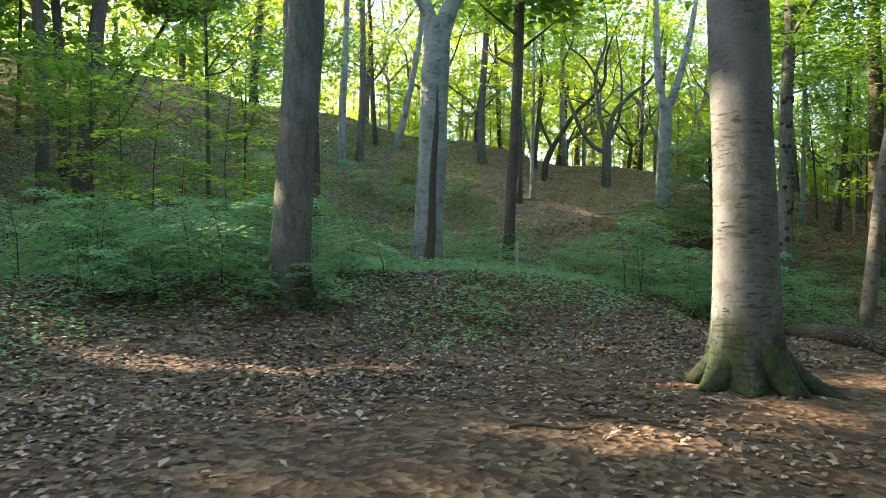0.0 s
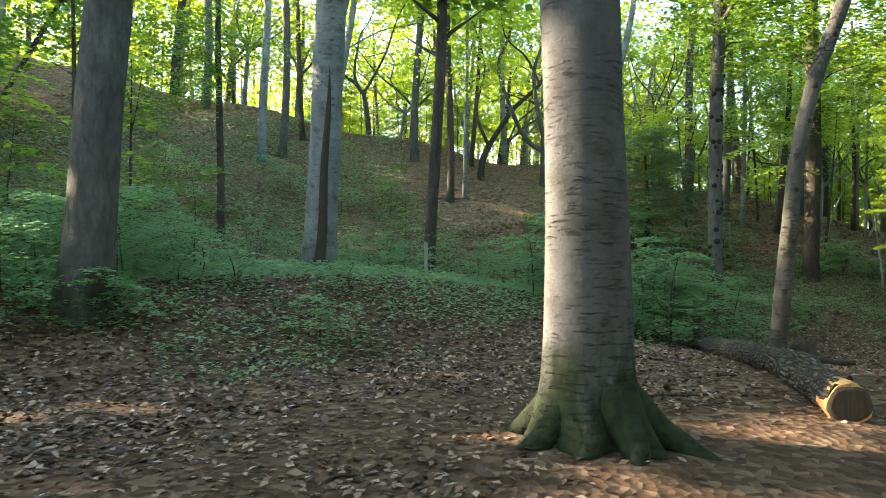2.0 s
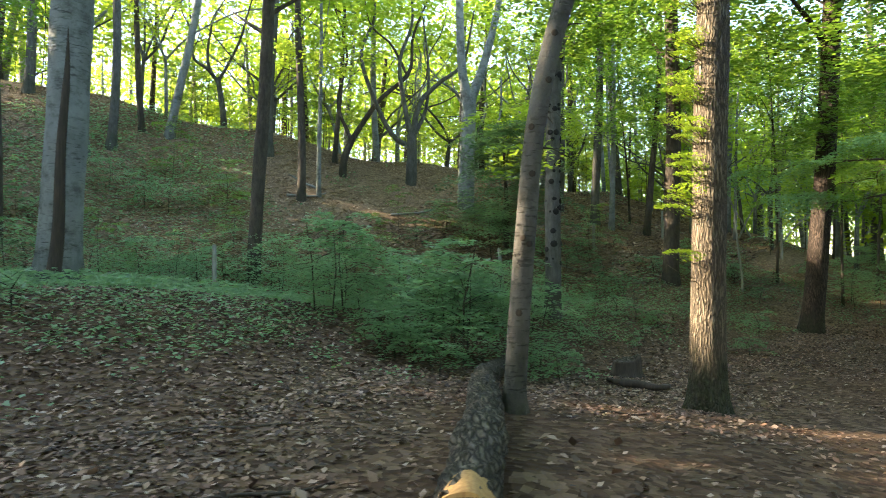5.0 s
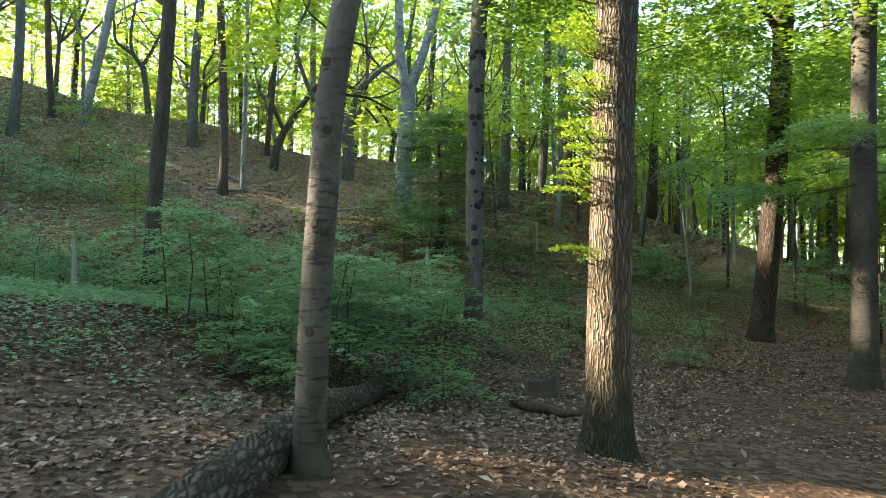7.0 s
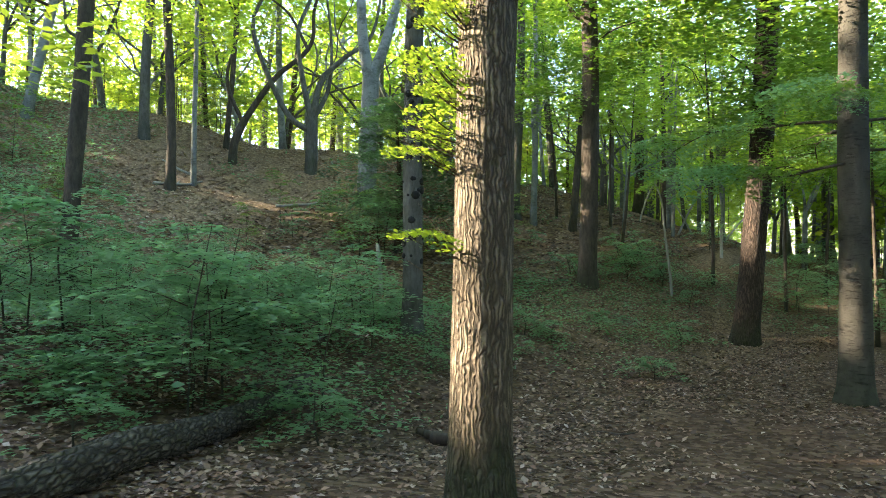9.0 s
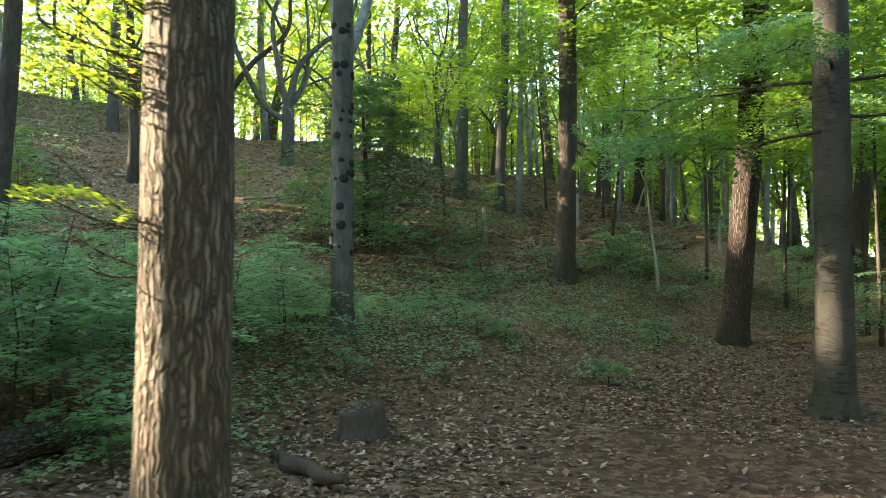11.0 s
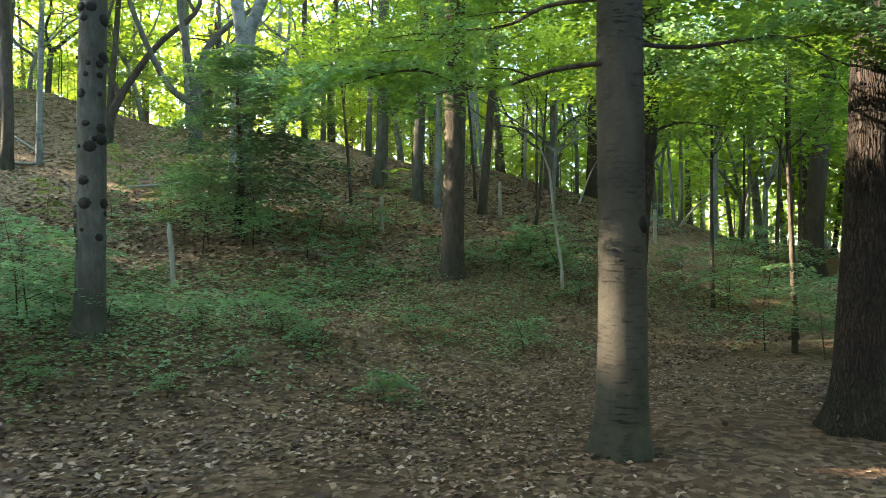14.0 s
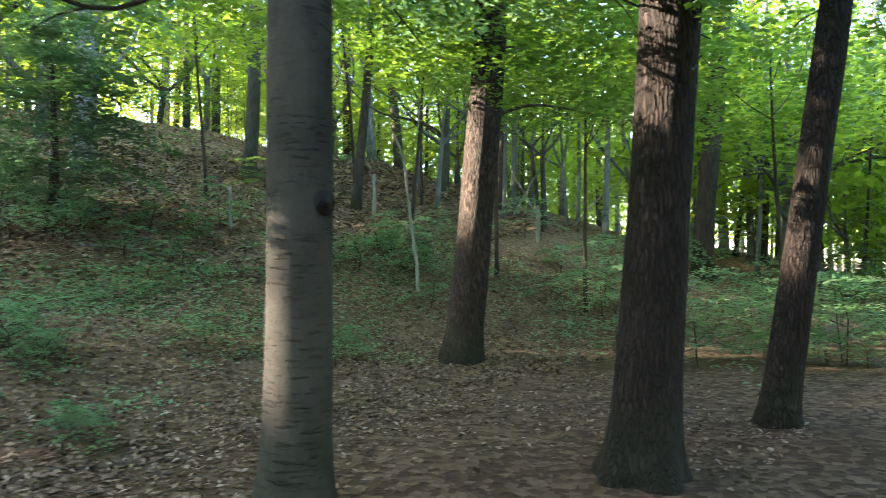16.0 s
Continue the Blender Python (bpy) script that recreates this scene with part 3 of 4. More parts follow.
# low leafy boughs of the trees by the path
for root, at, zc, rx, rz, dx, dy in ((t5, t5_at, 5.6, 2.4, 1.2, -0.6, 0.8), (t5, t5_at, 7.2, 2.6, 1.3, 0.8, -0.6), (t6, t6_at, 5.4, 2.4, 1.1, 0.6, 0.6), (t6, t6_at, 6.6, 2.4, 1.2, -1.0, -0.6), (knotty, kn_at, 6.6, 2.4, 0.9, 0.3, 1.0),
                                     (spot, spot_at, 7.2, 2.2, 1.2, 0.6, 0.4), (dark_oak, do_at, 5.4, 2.4, 1.0, 0.8, 1.6), (t6, t6_at, 4.6, 1.8, 0.7, 2.0, 1.5), (t5, t5_at, 9.0, 3.0, 1.5, 0.4, 0.8), (t6, t6_at, 8.6, 3.0, 1.5, 1.0, 1.0), (t6, t6_at, 10.0, 3.2, 1.5, -1.0, 0.6), (spot, spot_at, 8.8, 2.6, 1.2, 1.0, 1.2)):
    c = at(zc)
    part("foliage", CROWNS[int(zc * 10) % 3], root, at=Matrix.LocRotScale((c[0] + dx, c[1] + dy, zc), Euler((0, 0, zc)), (rx, rx, rz)))
    part("limb", limb_mesh(DARK, [at(zc - 0.7), (c[0] + dx * 0.6, c[1] + dy * 0.6, zc - 0.2), (c[0] + dx * 1.6, c[1] + dy * 1.6, zc)], 0.04, 0.012, 8, 6), root)

# scars on the spotted trunk, the knot hole
rng = np.random.default_rng(5)
for z in (1.3, 1.4, 1.62, 1.75, 2.05, 2.5, 2.6, 2.75, 2.8, 3.2, 3.45, 3.6, 3.7, 4.2, 4.35, 4.9, 5.0, 5.6, 5.7, 6.1, 6.6):
    for az in rng.uniform(190, 350, 2):
        a, p = radians(az), np.array(spot_at(z))
        d = np.array([math.cos(a), math.sin(a), 0])
        sc = Builder()
        tube(sc, [p + d * spot_r(z) * 0.8, p + d * (spot_r(z) + 0.012), p + d * (spot_r(z) + 0.022)], np.array([0.085, 0.072, 0.03]) * rng.uniform(0.3, 1.15), 8)
        part("bark_scar", sc.mesh("bark_scar", BLACK_SCAR_HOLE), spot, "black knobbly branch scar")
for z, az in ((0.9, 250), (1.5, 280), (1.55, 240), (2.1, 265), (2.5, 230), (2.9, 285), (3.3, 255), (3.9, 270)):
    a, p = radians(az), np.array(slim_at(z))
    d = np.array([math.cos(a), math.sin(a), 0])
    sc = Builder()
    tube(sc, [p + d * slim_r(z) * 0.8, p + d * (slim_r(z) + 0.002), p + d * (slim_r(z) + 0.004)], [0.034, 0.03, 0.016], 8)
    part("bark_scar", sc.mesh("bark_scar", ROTWOOD), slim, "dark bark scar")
# a solid plug on the bark, coloured near-black like shade inside a hole
kh = Builder()
p = np.array(kn_at(1.98))
d = np.array([0.72, -0.69, 0])
tube(kh, [p + d * kn_r(2) * 0.7, p + d * (kn_r(2) + 0.015), p + d * (kn_r(2) + 0.02), p + d * kn_r(2) * 0.8], [0.085, 0.08, 0.055, 0.03], 14)
part("knot_hole", kh.mesh("knot_hole", BLACK_SCAR_HOLE), knotty, "round knot hole, its inner shade put in as a black plug")

# trees of the ridge and the wood behind: x, y, radius, lean
RIDGE = [(-12.2, 22.6, 0.18, -0.09), (-11.8, 20.6, 0.20, -0.03), (-11.1, 21.4, 0.28, 0.12), (-12.6, 25, 0.09, 0.6), (-5.6, 16.8, 0.06, -0.03),
         (-4.2, 29, 0.18, 0.01), (-3.6, 30, 0.17, 0.02), (-3.1, 32.2, 0.13, -0.06), (-2.1, 32.2, 0.18, 0.17), (1.75, 31.6, 0.18, 0.03),
         (4.3, 32.9, 0.11, 0.06), (-4.0, 22.2, 0.12, 0.0), (12.9, 29.7, 0.20, 0.05), (3.1, 28.5, 0.15, -0.01), (3.7, 29.0, 0.09, 0.0),
         (13.9, 28.4, 0.17, 0.02), (21.1, 33.7, 0.22, 0.07), (14.4, 28, 0.11, 0.0), (19, 31.9, 0.12, 0.0), (20.3, 30.2, 0.10, 0.0),
         (22.3, 27.2, 0.09, 0.01), (24.2, 25.6, 0.27, 0.04), (15.6, 27.6, 0.13, 0.06), (21.1, 31.2, 0.11, 0.01), (27, 29.6, 0.24, -0.03),
         (29.8, 30.6, 0.23, -0.02), (31, 27.4, 0.16, 0.06), (-7.5, 33, 0.2, 0.03), (-9.5, 35, 0.22, 0.05), (6.3, 36, 0.16, -0.02),
         (11.5, 37, 0.17, 0.03), (16.5, 38, 0.18, -0.03), (23.5, 37.5, 0.2, 0.02)]
for k, (x, y, r, ln) in enumerate(RIDGE):
    h = 10 if r < 0.14 else 14
    zc = (6.5 if r < 0.14 else 10.0) - 0.12 * max(y - 25, 0)
    tree(x, y, r * 1.1, (ln, 0.0), h, (GREY, DARK, BEECH_PALE)[k % 3] if y > 26 else DARK, "slim forest trunk on the leaf-covered ridge" if y > 24 and x < 20 else "slim forest trunk in the shaded wood",
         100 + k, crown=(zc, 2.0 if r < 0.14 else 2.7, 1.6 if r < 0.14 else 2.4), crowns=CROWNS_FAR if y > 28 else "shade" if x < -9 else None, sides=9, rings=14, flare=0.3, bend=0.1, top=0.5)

for k, (x, y, r, ln) in enumerate(((20.0, 29.0, 0.07, 0.05), (21.8, 28.6, 0.06, -0.08), (23.0, 30.5, 0.08, 0.02), (24.6, 29.2, 0.07, 0.1), (25.8, 32.0, 0.09, -0.04), (22.6, 33.5, 0.08, 0.06), (27.4, 31.0, 0.08, 0.03),
                                   (18.2, 32.5, 0.07, 0.04), (28.6, 27.0, 0.09, -0.03), (26.4, 26.4, 0.08, 0.06), (30.2, 33.0, 0.1, 0.02), (17.0, 34.0, 0.08, -0.05))):
    tree(x, y, r, (ln, 0.02), 10, BEECH_PALE, "thin pale trunk in the light beyond the ridge", 700 + k, crown=(8.6, 1.8, 1.5), crowns=CROWNS_FAR, sides=8, rings=12, flare=0.2, bend=0.25, top=0.5)

# the pale forked beech and the crooked tree on the ridge
def crooked(x, y, mat, label, stems, crown):
    root = new("tree")
    root.location = (x * S, y * S, float(ground_z(x * S, y * S)))
    for k, (pts, r0, r1) in enumerate(stems):
        part("trunk" if k == 0 else "limb", limb_mesh(mat, pts, r0, r1, 22, 10), root)
    part("crown", CROWNS_FAR[0], root, at=Matrix.LocRotScale((0, 0, crown), Euler((0, 0, 2)), (3.4, 3.4, 2.6)))
    return tagged(root, label, "tree")


crooked(9.0, 28.6, BEECH_PALE, "pale grey forked beech on the ridge", [
    ([(0, 0, -0.3), (0.05, 0, 2), (0.15, 0, 4.6)], 0.36, 0.30),
    ([(0.12, 0, 4.3), (-0.15, 0.1, 6), (-0.25, 0.2, 9.5), (-0.4, 0, 13)], 0.23, 0.1),
    ([(0.12, 0, 4.3), (0.75, 0, 6), (1.5, 0.2, 9), (1.9, 0, 13)], 0.22, 0.08),
    ([(0.2, 0, 2.4), (0.9, -0.2, 2.9), (1.4, -0.2, 3.9), (1.5, 0, 5.5)], 0.1, 0.03)], 11.5)
crooked(7.3, 31.3, GREY, "crooked many-stemmed tree on the ridge", [
    ([(0, 0, -0.3), (0.05, 0, 1.0), (0.05, 0, 2.2)], 0.26, 0.22),
    ([(0.05, 0, 1.6), (-0.9, 0.1, 2.3), (-1.9, 0, 4.4), (-2.2, 0, 5.9), (-1.6, 0.2, 7.6), (-1.9, 0, 10)], 0.13, 0.04),
    ([(0.05, 0, 2.0), (-0.3, 0, 3.6), (-0.5, 0, 5.5), (0.1, 0.2, 7.5), (-0.2, 0, 10)], 0.13, 0.04),
    ([(0.05, 0, 2.0), (0.4, 0, 3.6), (1.3, 0, 4.6), (2.4, 0, 5.6), (2.9, 0, 8)], 0.15, 0.04),
    ([(0.05, 0, 2.0), (0.7, 0.2, 3.4), (0.8, 0, 5.2), (0.5, 0.1, 8)], 0.11, 0.03)], 9)
crooked(4.6, 31.8, DARK, "dark twisted tree leaning over the ridge", [
    ([(0, 0, -0.3), (0.1, 0, 0.8), (0.5, 0, 1.8)], 0.18, 0.15),
    ([(0.4, 0, 1.6), (1.6, 0, 3.4), (3.0, 0, 4.8), (3.2, 0, 6.5), (4.0, 0, 8.5)], 0.13, 0.04),
    ([(0.4, 0, 1.6), (-0.2, 0, 3.3), (0.2, 0, 5.5), (-0.5, 0, 8)], 0.09, 0.03),
    ([(2.9, 0, 4.7), (2.2, 0, 6.0), (1.2, 0, 7.0), (0.9, 0, 9)], 0.07, 0.02)], 9)

def wavy(r, p, d, length, n):
    """A meandering line from p that starts along d and bends upwards."""
    out = [np.array(p, float)]
    d = np.array(d, float)
    for k in range(n):
        d = d + r.normal(0, 0.34, 3) * (1, 0.6, 0.7) + (0, 0, 0.10)
        d /= np.linalg.norm(d)
        out.append(out[-1] + d * length / n)
    return out


def twisted(x, y, r0, height, mat, seed):
    """A crooked ridge tree: a short bole and meandering limbs, each with its own side branches."""
    r = np.random.default_rng(seed)
    root = new("tree")
    root.location = (x * S, y * S, float(ground_z(x * S, y * S)))
    fork = height * r.uniform(0.16, 0.34)
    lean = r.normal(0, 0.10)
    part("trunk", limb_mesh(mat, [(0, 0, -0.3), (lean * fork * 0.4, 0, fork * 0.5), (lean * fork, 0, fork + 0.2)], r0 * 1.15, r0 * 0.85, 10, 10), root)
    n = int(r.integers(3, 5))
    for k in range(n):
        b = Builder()
        a = 2 * math.pi * (k + r.uniform(-0.3, 0.3)) / n
        out = r.uniform(0.35, 0.95)
        line = wavy(r, (lean * fork, 0, fork), (math.cos(a) * out, math.sin(a) * out * 0.7, 0.75), (height - fork) * r.uniform(0.8, 1.15), 6)
        p = spline(line, 22)
        rad = np.linspace(r0 * r.uniform(0.5, 0.72), 0.022, 22)
        tube(b, p, rad, 7)
        for m in range(5):
            i0 = int(r.integers(5, 20))
            side = wavy(r, p[i0], r.normal(0, 1, 3) * (1, 0.7, 0.45) + (0, 0, 0.25), r.uniform(0.9, 2.4), 4)
            tube(b, spline(side, 10), np.linspace(rad[i0] * 0.5, 0.009, 10), 5)
        part("limb", b.mesh("limb", mat), root)
    part("crown", CROWNS_FAR[seed % 6], root, at=Matrix.LocRotScale((0, 0, height * 0.95), Euler((0, 0, seed)), (1.8, 1.8, 1.3)))
    return tagged(root, "crooked forked beech with meandering branches on the ridge", "tree")


rng = np.random.default_rng(55)
for k in range(20):
    twisted(-7.5 + 1.65 * k + rng.normal(0, 0.5), rng.uniform(32.8, 36.8), rng.uniform(0.075, 0.14), rng.uniform(7, 10.5), (GREY, BEECH_PALE)[k % 2], 820 + k)
for k, (x, y) in enumerate(((18.0, 28.8), (20.8, 27.8), (23.6, 26.8), (26.2, 24.8), (28.8, 25.8), (22.2, 31.8), (25.0, 30.2), (19.2, 33.2))):
    twisted(x, y, 0.07 + 0.012 * (k % 4), 6.5 + 0.5 * (k % 3), (BEECH_PALE, GREY)[k % 2], 860 + k)

# the wood all round: behind the ridge; and, added unseen for shade, along the path and up-sun, where gaps between the
# crowns let the sun through
SUNLIT = [(3, 41, 8, 0.55), (9, 42, 7, 0.55), (-3, 40, 9, 0.55), (24, 31, 3, 0.5), (28, 28, 3, 0.5), (31, 34, 4, 0.5), (21, 36, 5, 0.5)]


def shades_sunlit(x, y, base, zc, rx, rz):
    """True where a crown at plan place (x, y) stands between the sun and one of the sunlit places."""
    c = Vector((x * S, y * S, base + zc))
    for q in SUNLIT:
        p = Vector((q[0] * S, q[1] * S, q[2] * S))
        near = p + SUN_DIR * max((c - p).dot(SUN_DIR), 0) - c
        if (near.x ** 2 + near.y ** 2) / (rx * q[3]) ** 2 + (near.z / (rz * q[3])) ** 2 < 1:
            return True
    return False


rng = np.random.default_rng(77)
WOOD = []
def wood(n, x0, x1, y0, y1, gap, z0, z1, rmax, allow, crowns=CROWNS_FAR):
    made = tries = 0
    while made < n and tries < 4000:
        tries += 1
        x, y = rng.uniform(x0, x1), rng.uniform(y0, y1)
        zc, rx, rz = rng.uniform(z0, z1), rng.uniform(2.8, rmax), rng.uniform(3.0, 5.2)
        base = float(ground_z(x * S, y * S))
        if not allow(x, y) or any((x - a) ** 2 + (y - b) ** 2 < gap * gap for a, b in WOOD) or (crowns != "shade" and shades_sunlit(x, y, base, zc, rx, rz)):
            continue
        WOOD.append((x, y))
        made += 1
        k = len(WOOD)
        tree(x, y, rng.uniform(0.10, 0.24), (rng.normal(0, 0.05), rng.normal(0, 0.04)), zc + rz * 0.7, (GREY, DARK, BEECH_PALE)[int(rng.integers(3))],
             "tall tree of the surrounding beech wood, the unseen ones added for shade", 300 + k, crown=(zc, rx, rz), crowns=crowns, sides=8, rings=10, flare=0.3, bend=0.08, top=0.4)


along = lambda x, y: -0.58 * x + 0.81 * y
wood(84, -13, 48, 36, 58, 2.4, 3.5, 10.5, 4.4, lambda x, y: x > -8 or y < 44)
wood(26, 26, 52, 8, 36, 3.0, 3.5, 9.0, 4.4, lambda x, y: along(x, y) > 3 or along(x, y) < -7)
# the shade woods stand mostly out of view, added to block sky and sun
wood(20, -16, 8, -12, 4, 2.2, 5.5, 9.0, 4.8, lambda x, y: -9 < along(x, y) < -3.6, "shade")
wood(24, 0, 30, -20, 14, 3.6, 5.5, 11.0, 5.0, lambda x, y: along(x, y) < -4.5, "shade")
wood(8, 30, 48, -4, 20, 4.0, 5.0, 9.0, 4.4, lambda x, y: along(x, y) < -5)
wood(84, -46, -13, -12, 36, 2.4, 4.5, 12.0, 6.0, lambda x, y: x < -14.5 or along(x, y) < 4, "shade")

wood(14, -34, -9, 35, 52, 3.0, 3.0, 7.5, 4.0, lambda x, y: True)
wood(20, 15, 31, -4, 14, 2.0, 4.5, 7.5, 4.8, lambda x, y: along(x, y) < -4.4, "shade")
wood(16, 28, 46, 10, 34, 2.2, 2.2, 4.6, 4.0, lambda x, y: along(x, y) > 2)

# the far wood, one mass of trunks and leaves
fl, ft = Builder(), Builder()
for k in range(92):
    x, y = (rng.uniform(-50, 95), rng.uniform(58, 100)) if k < 66 else (rng.uniform(52, 90), rng.uniform(-10, 58))
    p0 = np.array([x * S, y * S, float(ground_z(x * S, y * S))])
    tube(ft, [p0, p0 + (0.2, 0, 8), p0 + (rng.normal(0, 0.8), 0, 19)], [0.24, 0.19, 0.08], 6)
    for c in range(28):
        q = p0 + rng.normal(size=3) * (3.2, 3.2, 1.5) + (0, 0, rng.uniform(3.5 if k < 66 else 0.8, 19))
        leaves(fl, q + rng.normal(size=(34, 3)) * (0.95, 0.95, 0.5), 0.5, rng, 0.5, narrow=0.75)
tagged(new("far_wood", fl.mesh("far_wood", LEAF_SUNLIT, False)), "yellow-green foliage of the far wood, sunlight put into its colour", "far wood", kind="stuff")
tagged(new("far_trunks", ft.mesh("far_trunks", GREY)), "grey trunks of the far wood", "far wood", kind="stuff")

# slender trees of the middle storey, with low leafy crowns
# from y 22 on the crowns take the leaf coloured as if backlit
for k, (x, y, zc, rx) in enumerate(((18.6, 18.6, 4.8, 2.1), (19.5, 22.5, 5.2, 2.4), (12.0, 27.5, 4.4, 2.2), (16.8, 26.5, 4.8, 2.2), (22.0, 20.0, 4.8, 2.4), (21.5, 15.5, 5.2, 2.2), (24.5, 22, 4.7, 2.5), (17.6, 29, 4.5, 2.4),
                                    (-7.2, 14.5, 4.6, 2.0), (-5.5, 19.5, 5.0, 2.2), (-9.5, 18, 4.4, 2.3), (20.6, 27.5, 4.8, 2.4), (25.5, 17.5, 4.8, 2.4), (23, 24.5, 6.2, 2.6), (27.5, 24, 5.6, 2.6), (24, 28.5, 5.8, 2.6), (20, 20.5, 7.6, 2.6), (18, 23.5, 8.0, 2.6), (22, 24, 8.6, 2.8), (15.8, 29.5, 7.6, 2.6))):
    tree(x, y, 0.055, (rng.normal(0, 0.05), 0), zc + 0.8, DARK, "slender young beech with a leafy low crown", 600 + k, crown=(zc, rx, 1.25), crowns=CROWNS if y < 22 else CROWNS_FAR, sides=8, rings=12, flare=0.2, bend=0.3, top=0.3)

# ---- understorey: young beeches in flat tiers ----
SAPS = [sapling_mesh(200 + k, LEAF_DARK, 1.5, 1.2, 9, 78, 0.10) for k in range(3)]
SAPS += [sapling_mesh(210 + k, LEAF, 2.6, 1.5, 11, 76, 0.11) for k in range(2)]
FANS = [sapling_mesh(240 + k, LEAF_DARK, 1.25, 1.9, 8, 130, 0.085) for k in range(3)]
LOWS = [sapling_mesh(220 + k, LEAF_DARK, 0.55, 0.7, 6, 70, 0.08) for k in range(2)]
SAPS_Y = [sapling_mesh(230 + k, LEAF_SUNLIT, 3.0, 1.6, 10, 62, 0.10) for k in range(2)]


def sapling(x, y, kind, scale, turn, label="young beech with flat tiers of green leaves"):
    X, Y = x * S, y * S
    root = new("beech_sapling")
    root.matrix_basis = Matrix.LocRotScale((X, Y, float(ground_z(X, Y))), Euler((0, 0, turn)), (scale,) * 3)
    part("leaves", kind[0], root)
    part("stem", kind[1], root)
    return tagged(root, label, "sapling", "saplings of the understorey")


rng = np.random.default_rng(9)
def thicket(n, x0, x1, y0, y1, kinds, s0, s1):
    for k in range(n):
        x, y = rng.uniform(x0, x1), rng.uniform(y0, y1)
        if 7.0 < x < 9.8 and 10.5 < y < 14.8 or math.hypot(x - 16.2, y - 19.6) < 1.1:
            continue
        sapling(x, y, kinds[int(rng.integers(len(kinds)))], rng.uniform(s0, s1), rng.uniform(0, 6.28))


thicket(14, -6.5, -2.4, 8.4, 11.5, FANS, 0.7, 1.1)
thicket(12, -7.5, -2.0, 10.5, 14, FANS, 0.8, 1.3)
thicket(12, -4, 8, 17.5, 22.5, FANS, 0.7, 1.2)
thicket(8, 5.0, 8.0, 12.4, 16.5, FANS, 0.7, 1.1)
thicket(9, -5.5, -1.0, 8.0, 9.2, LOWS, 0.8, 1.3)
thicket(5, -1.6, 0.6, 9.0, 12.0, LOWS, 0.8, 1.2)
thicket(16, -10, -2.5, 12, 18, SAPS, 0.7, 1.2)
thicket(14, 0.5, 8, 17.2, 21, SAPS[:3], 0.6, 1.0)
thicket(5, 5.7, 7.7, 12.4, 15.4, SAPS[:3], 0.9, 1.35)
thicket(5, 5.6, 8.4, 15.4, 17.2, FANS, 0.9, 1.2)
thicket(6, 3.6, 6.4, 13.5, 16.5, SAPS[:3], 0.9, 1.3)
thicket(6, 4.5, 7.5, 11.5, 13.0, LOWS, 0.8, 1.2)
thicket(16, -12, 3, 19, 30, SAPS, 0.6, 1.1)
thicket(26, -11, 7, 18, 28, FANS, 0.6, 1.1)
thicket(10, -11, 1, 13.5, 21, FANS, 0.7, 1.2)
thicket(12, 2, 14, 23, 27, SAPS, 0.5, 0.9)
thicket(20, 17.5, 28, 17, 27, FANS, 0.8, 1.3)
thicket(14, 9, 17, 22.5, 26, LOWS, 0.8, 1.3)
thicket(18, 10, 22, 17.5, 24.5, LOWS, 0.7, 1.2)
thicket(12, 18.5, 28, 15.5, 23, FANS, 0.7, 1.2)
thicket(4, 8.4, 10.4, 23.2, 24.4, FANS, 1.3, 1.7)
thicket(12, 3, 9, 12.5, 20, LOWS, 0.7, 1.2)
thicket(10, 8.5, 12.5, 15.8, 18.5, LOWS, 0.5, 0.9)

# the undergrowth beyond the ridge and along the far path, too far off to tell its saplings apart
far_leaf, far_stem = {LEAF: Builder(), LEAF_SUNLIT: Builder()}, Builder()


def far_thicket(n, x0, x1, y0, y1, kinds, s0, s1):
    for k in range(n):
        X, Y = rng.uniform(x0, x1) * S, rng.uniform(y0, y1) * S
        kind = kinds[int(rng.integers(len(kinds)))]
        size, a = rng.uniform(s0, s1), rng.uniform(0, 6.28)
        for me, b in ((kind[0], far_leaf[kind[0].materials[0]]), (kind[1], far_stem)):
            v, f = np.empty(len(me.vertices) * 3, np.float32), np.empty(len(me.loops), np.int32)
            me.vertices.foreach_get("co", v)
            me.loops.foreach_get("vertex_index", f)
            v = v.reshape(-1, 3) * size
            turned = np.stack([v[:, 0] * math.cos(a) - v[:, 1] * math.sin(a) + X, v[:, 0] * math.sin(a) + v[:, 1] * math.cos(a) + Y, v[:, 2] + float(ground_z(X, Y))], 1)
            b.add(turned, f.reshape(-1, 4))


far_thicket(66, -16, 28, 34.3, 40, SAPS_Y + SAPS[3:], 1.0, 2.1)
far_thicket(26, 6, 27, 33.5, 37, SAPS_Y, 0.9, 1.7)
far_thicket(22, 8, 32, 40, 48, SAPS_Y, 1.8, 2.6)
far_thicket(60, 27, 46, 12, 38, SAPS[3:] + SAPS_Y, 1.4, 2.5)
for mat, b in far_leaf.items():
    tagged(new("far_undergrowth", b.mesh("far_undergrowth", mat, False)), "leaves of young beeches beyond the ridge, coloured yellow-green as if sunlit" if mat == LEAF_SUNLIT else "green leaves of young beeches in the far wood", "undergrowth", kind="stuff")
tagged(new("far_undergrowth", far_stem.mesh("far_undergrowth", DARK)), "thin dark stems of young beeches in the far wood", "undergrowth", kind="stuff")
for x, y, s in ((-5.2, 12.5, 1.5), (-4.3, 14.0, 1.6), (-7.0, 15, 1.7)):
    sapling(x, y, SAPS_Y[0], s, x, "young beech, leaves coloured yellow-green as if catching the light")

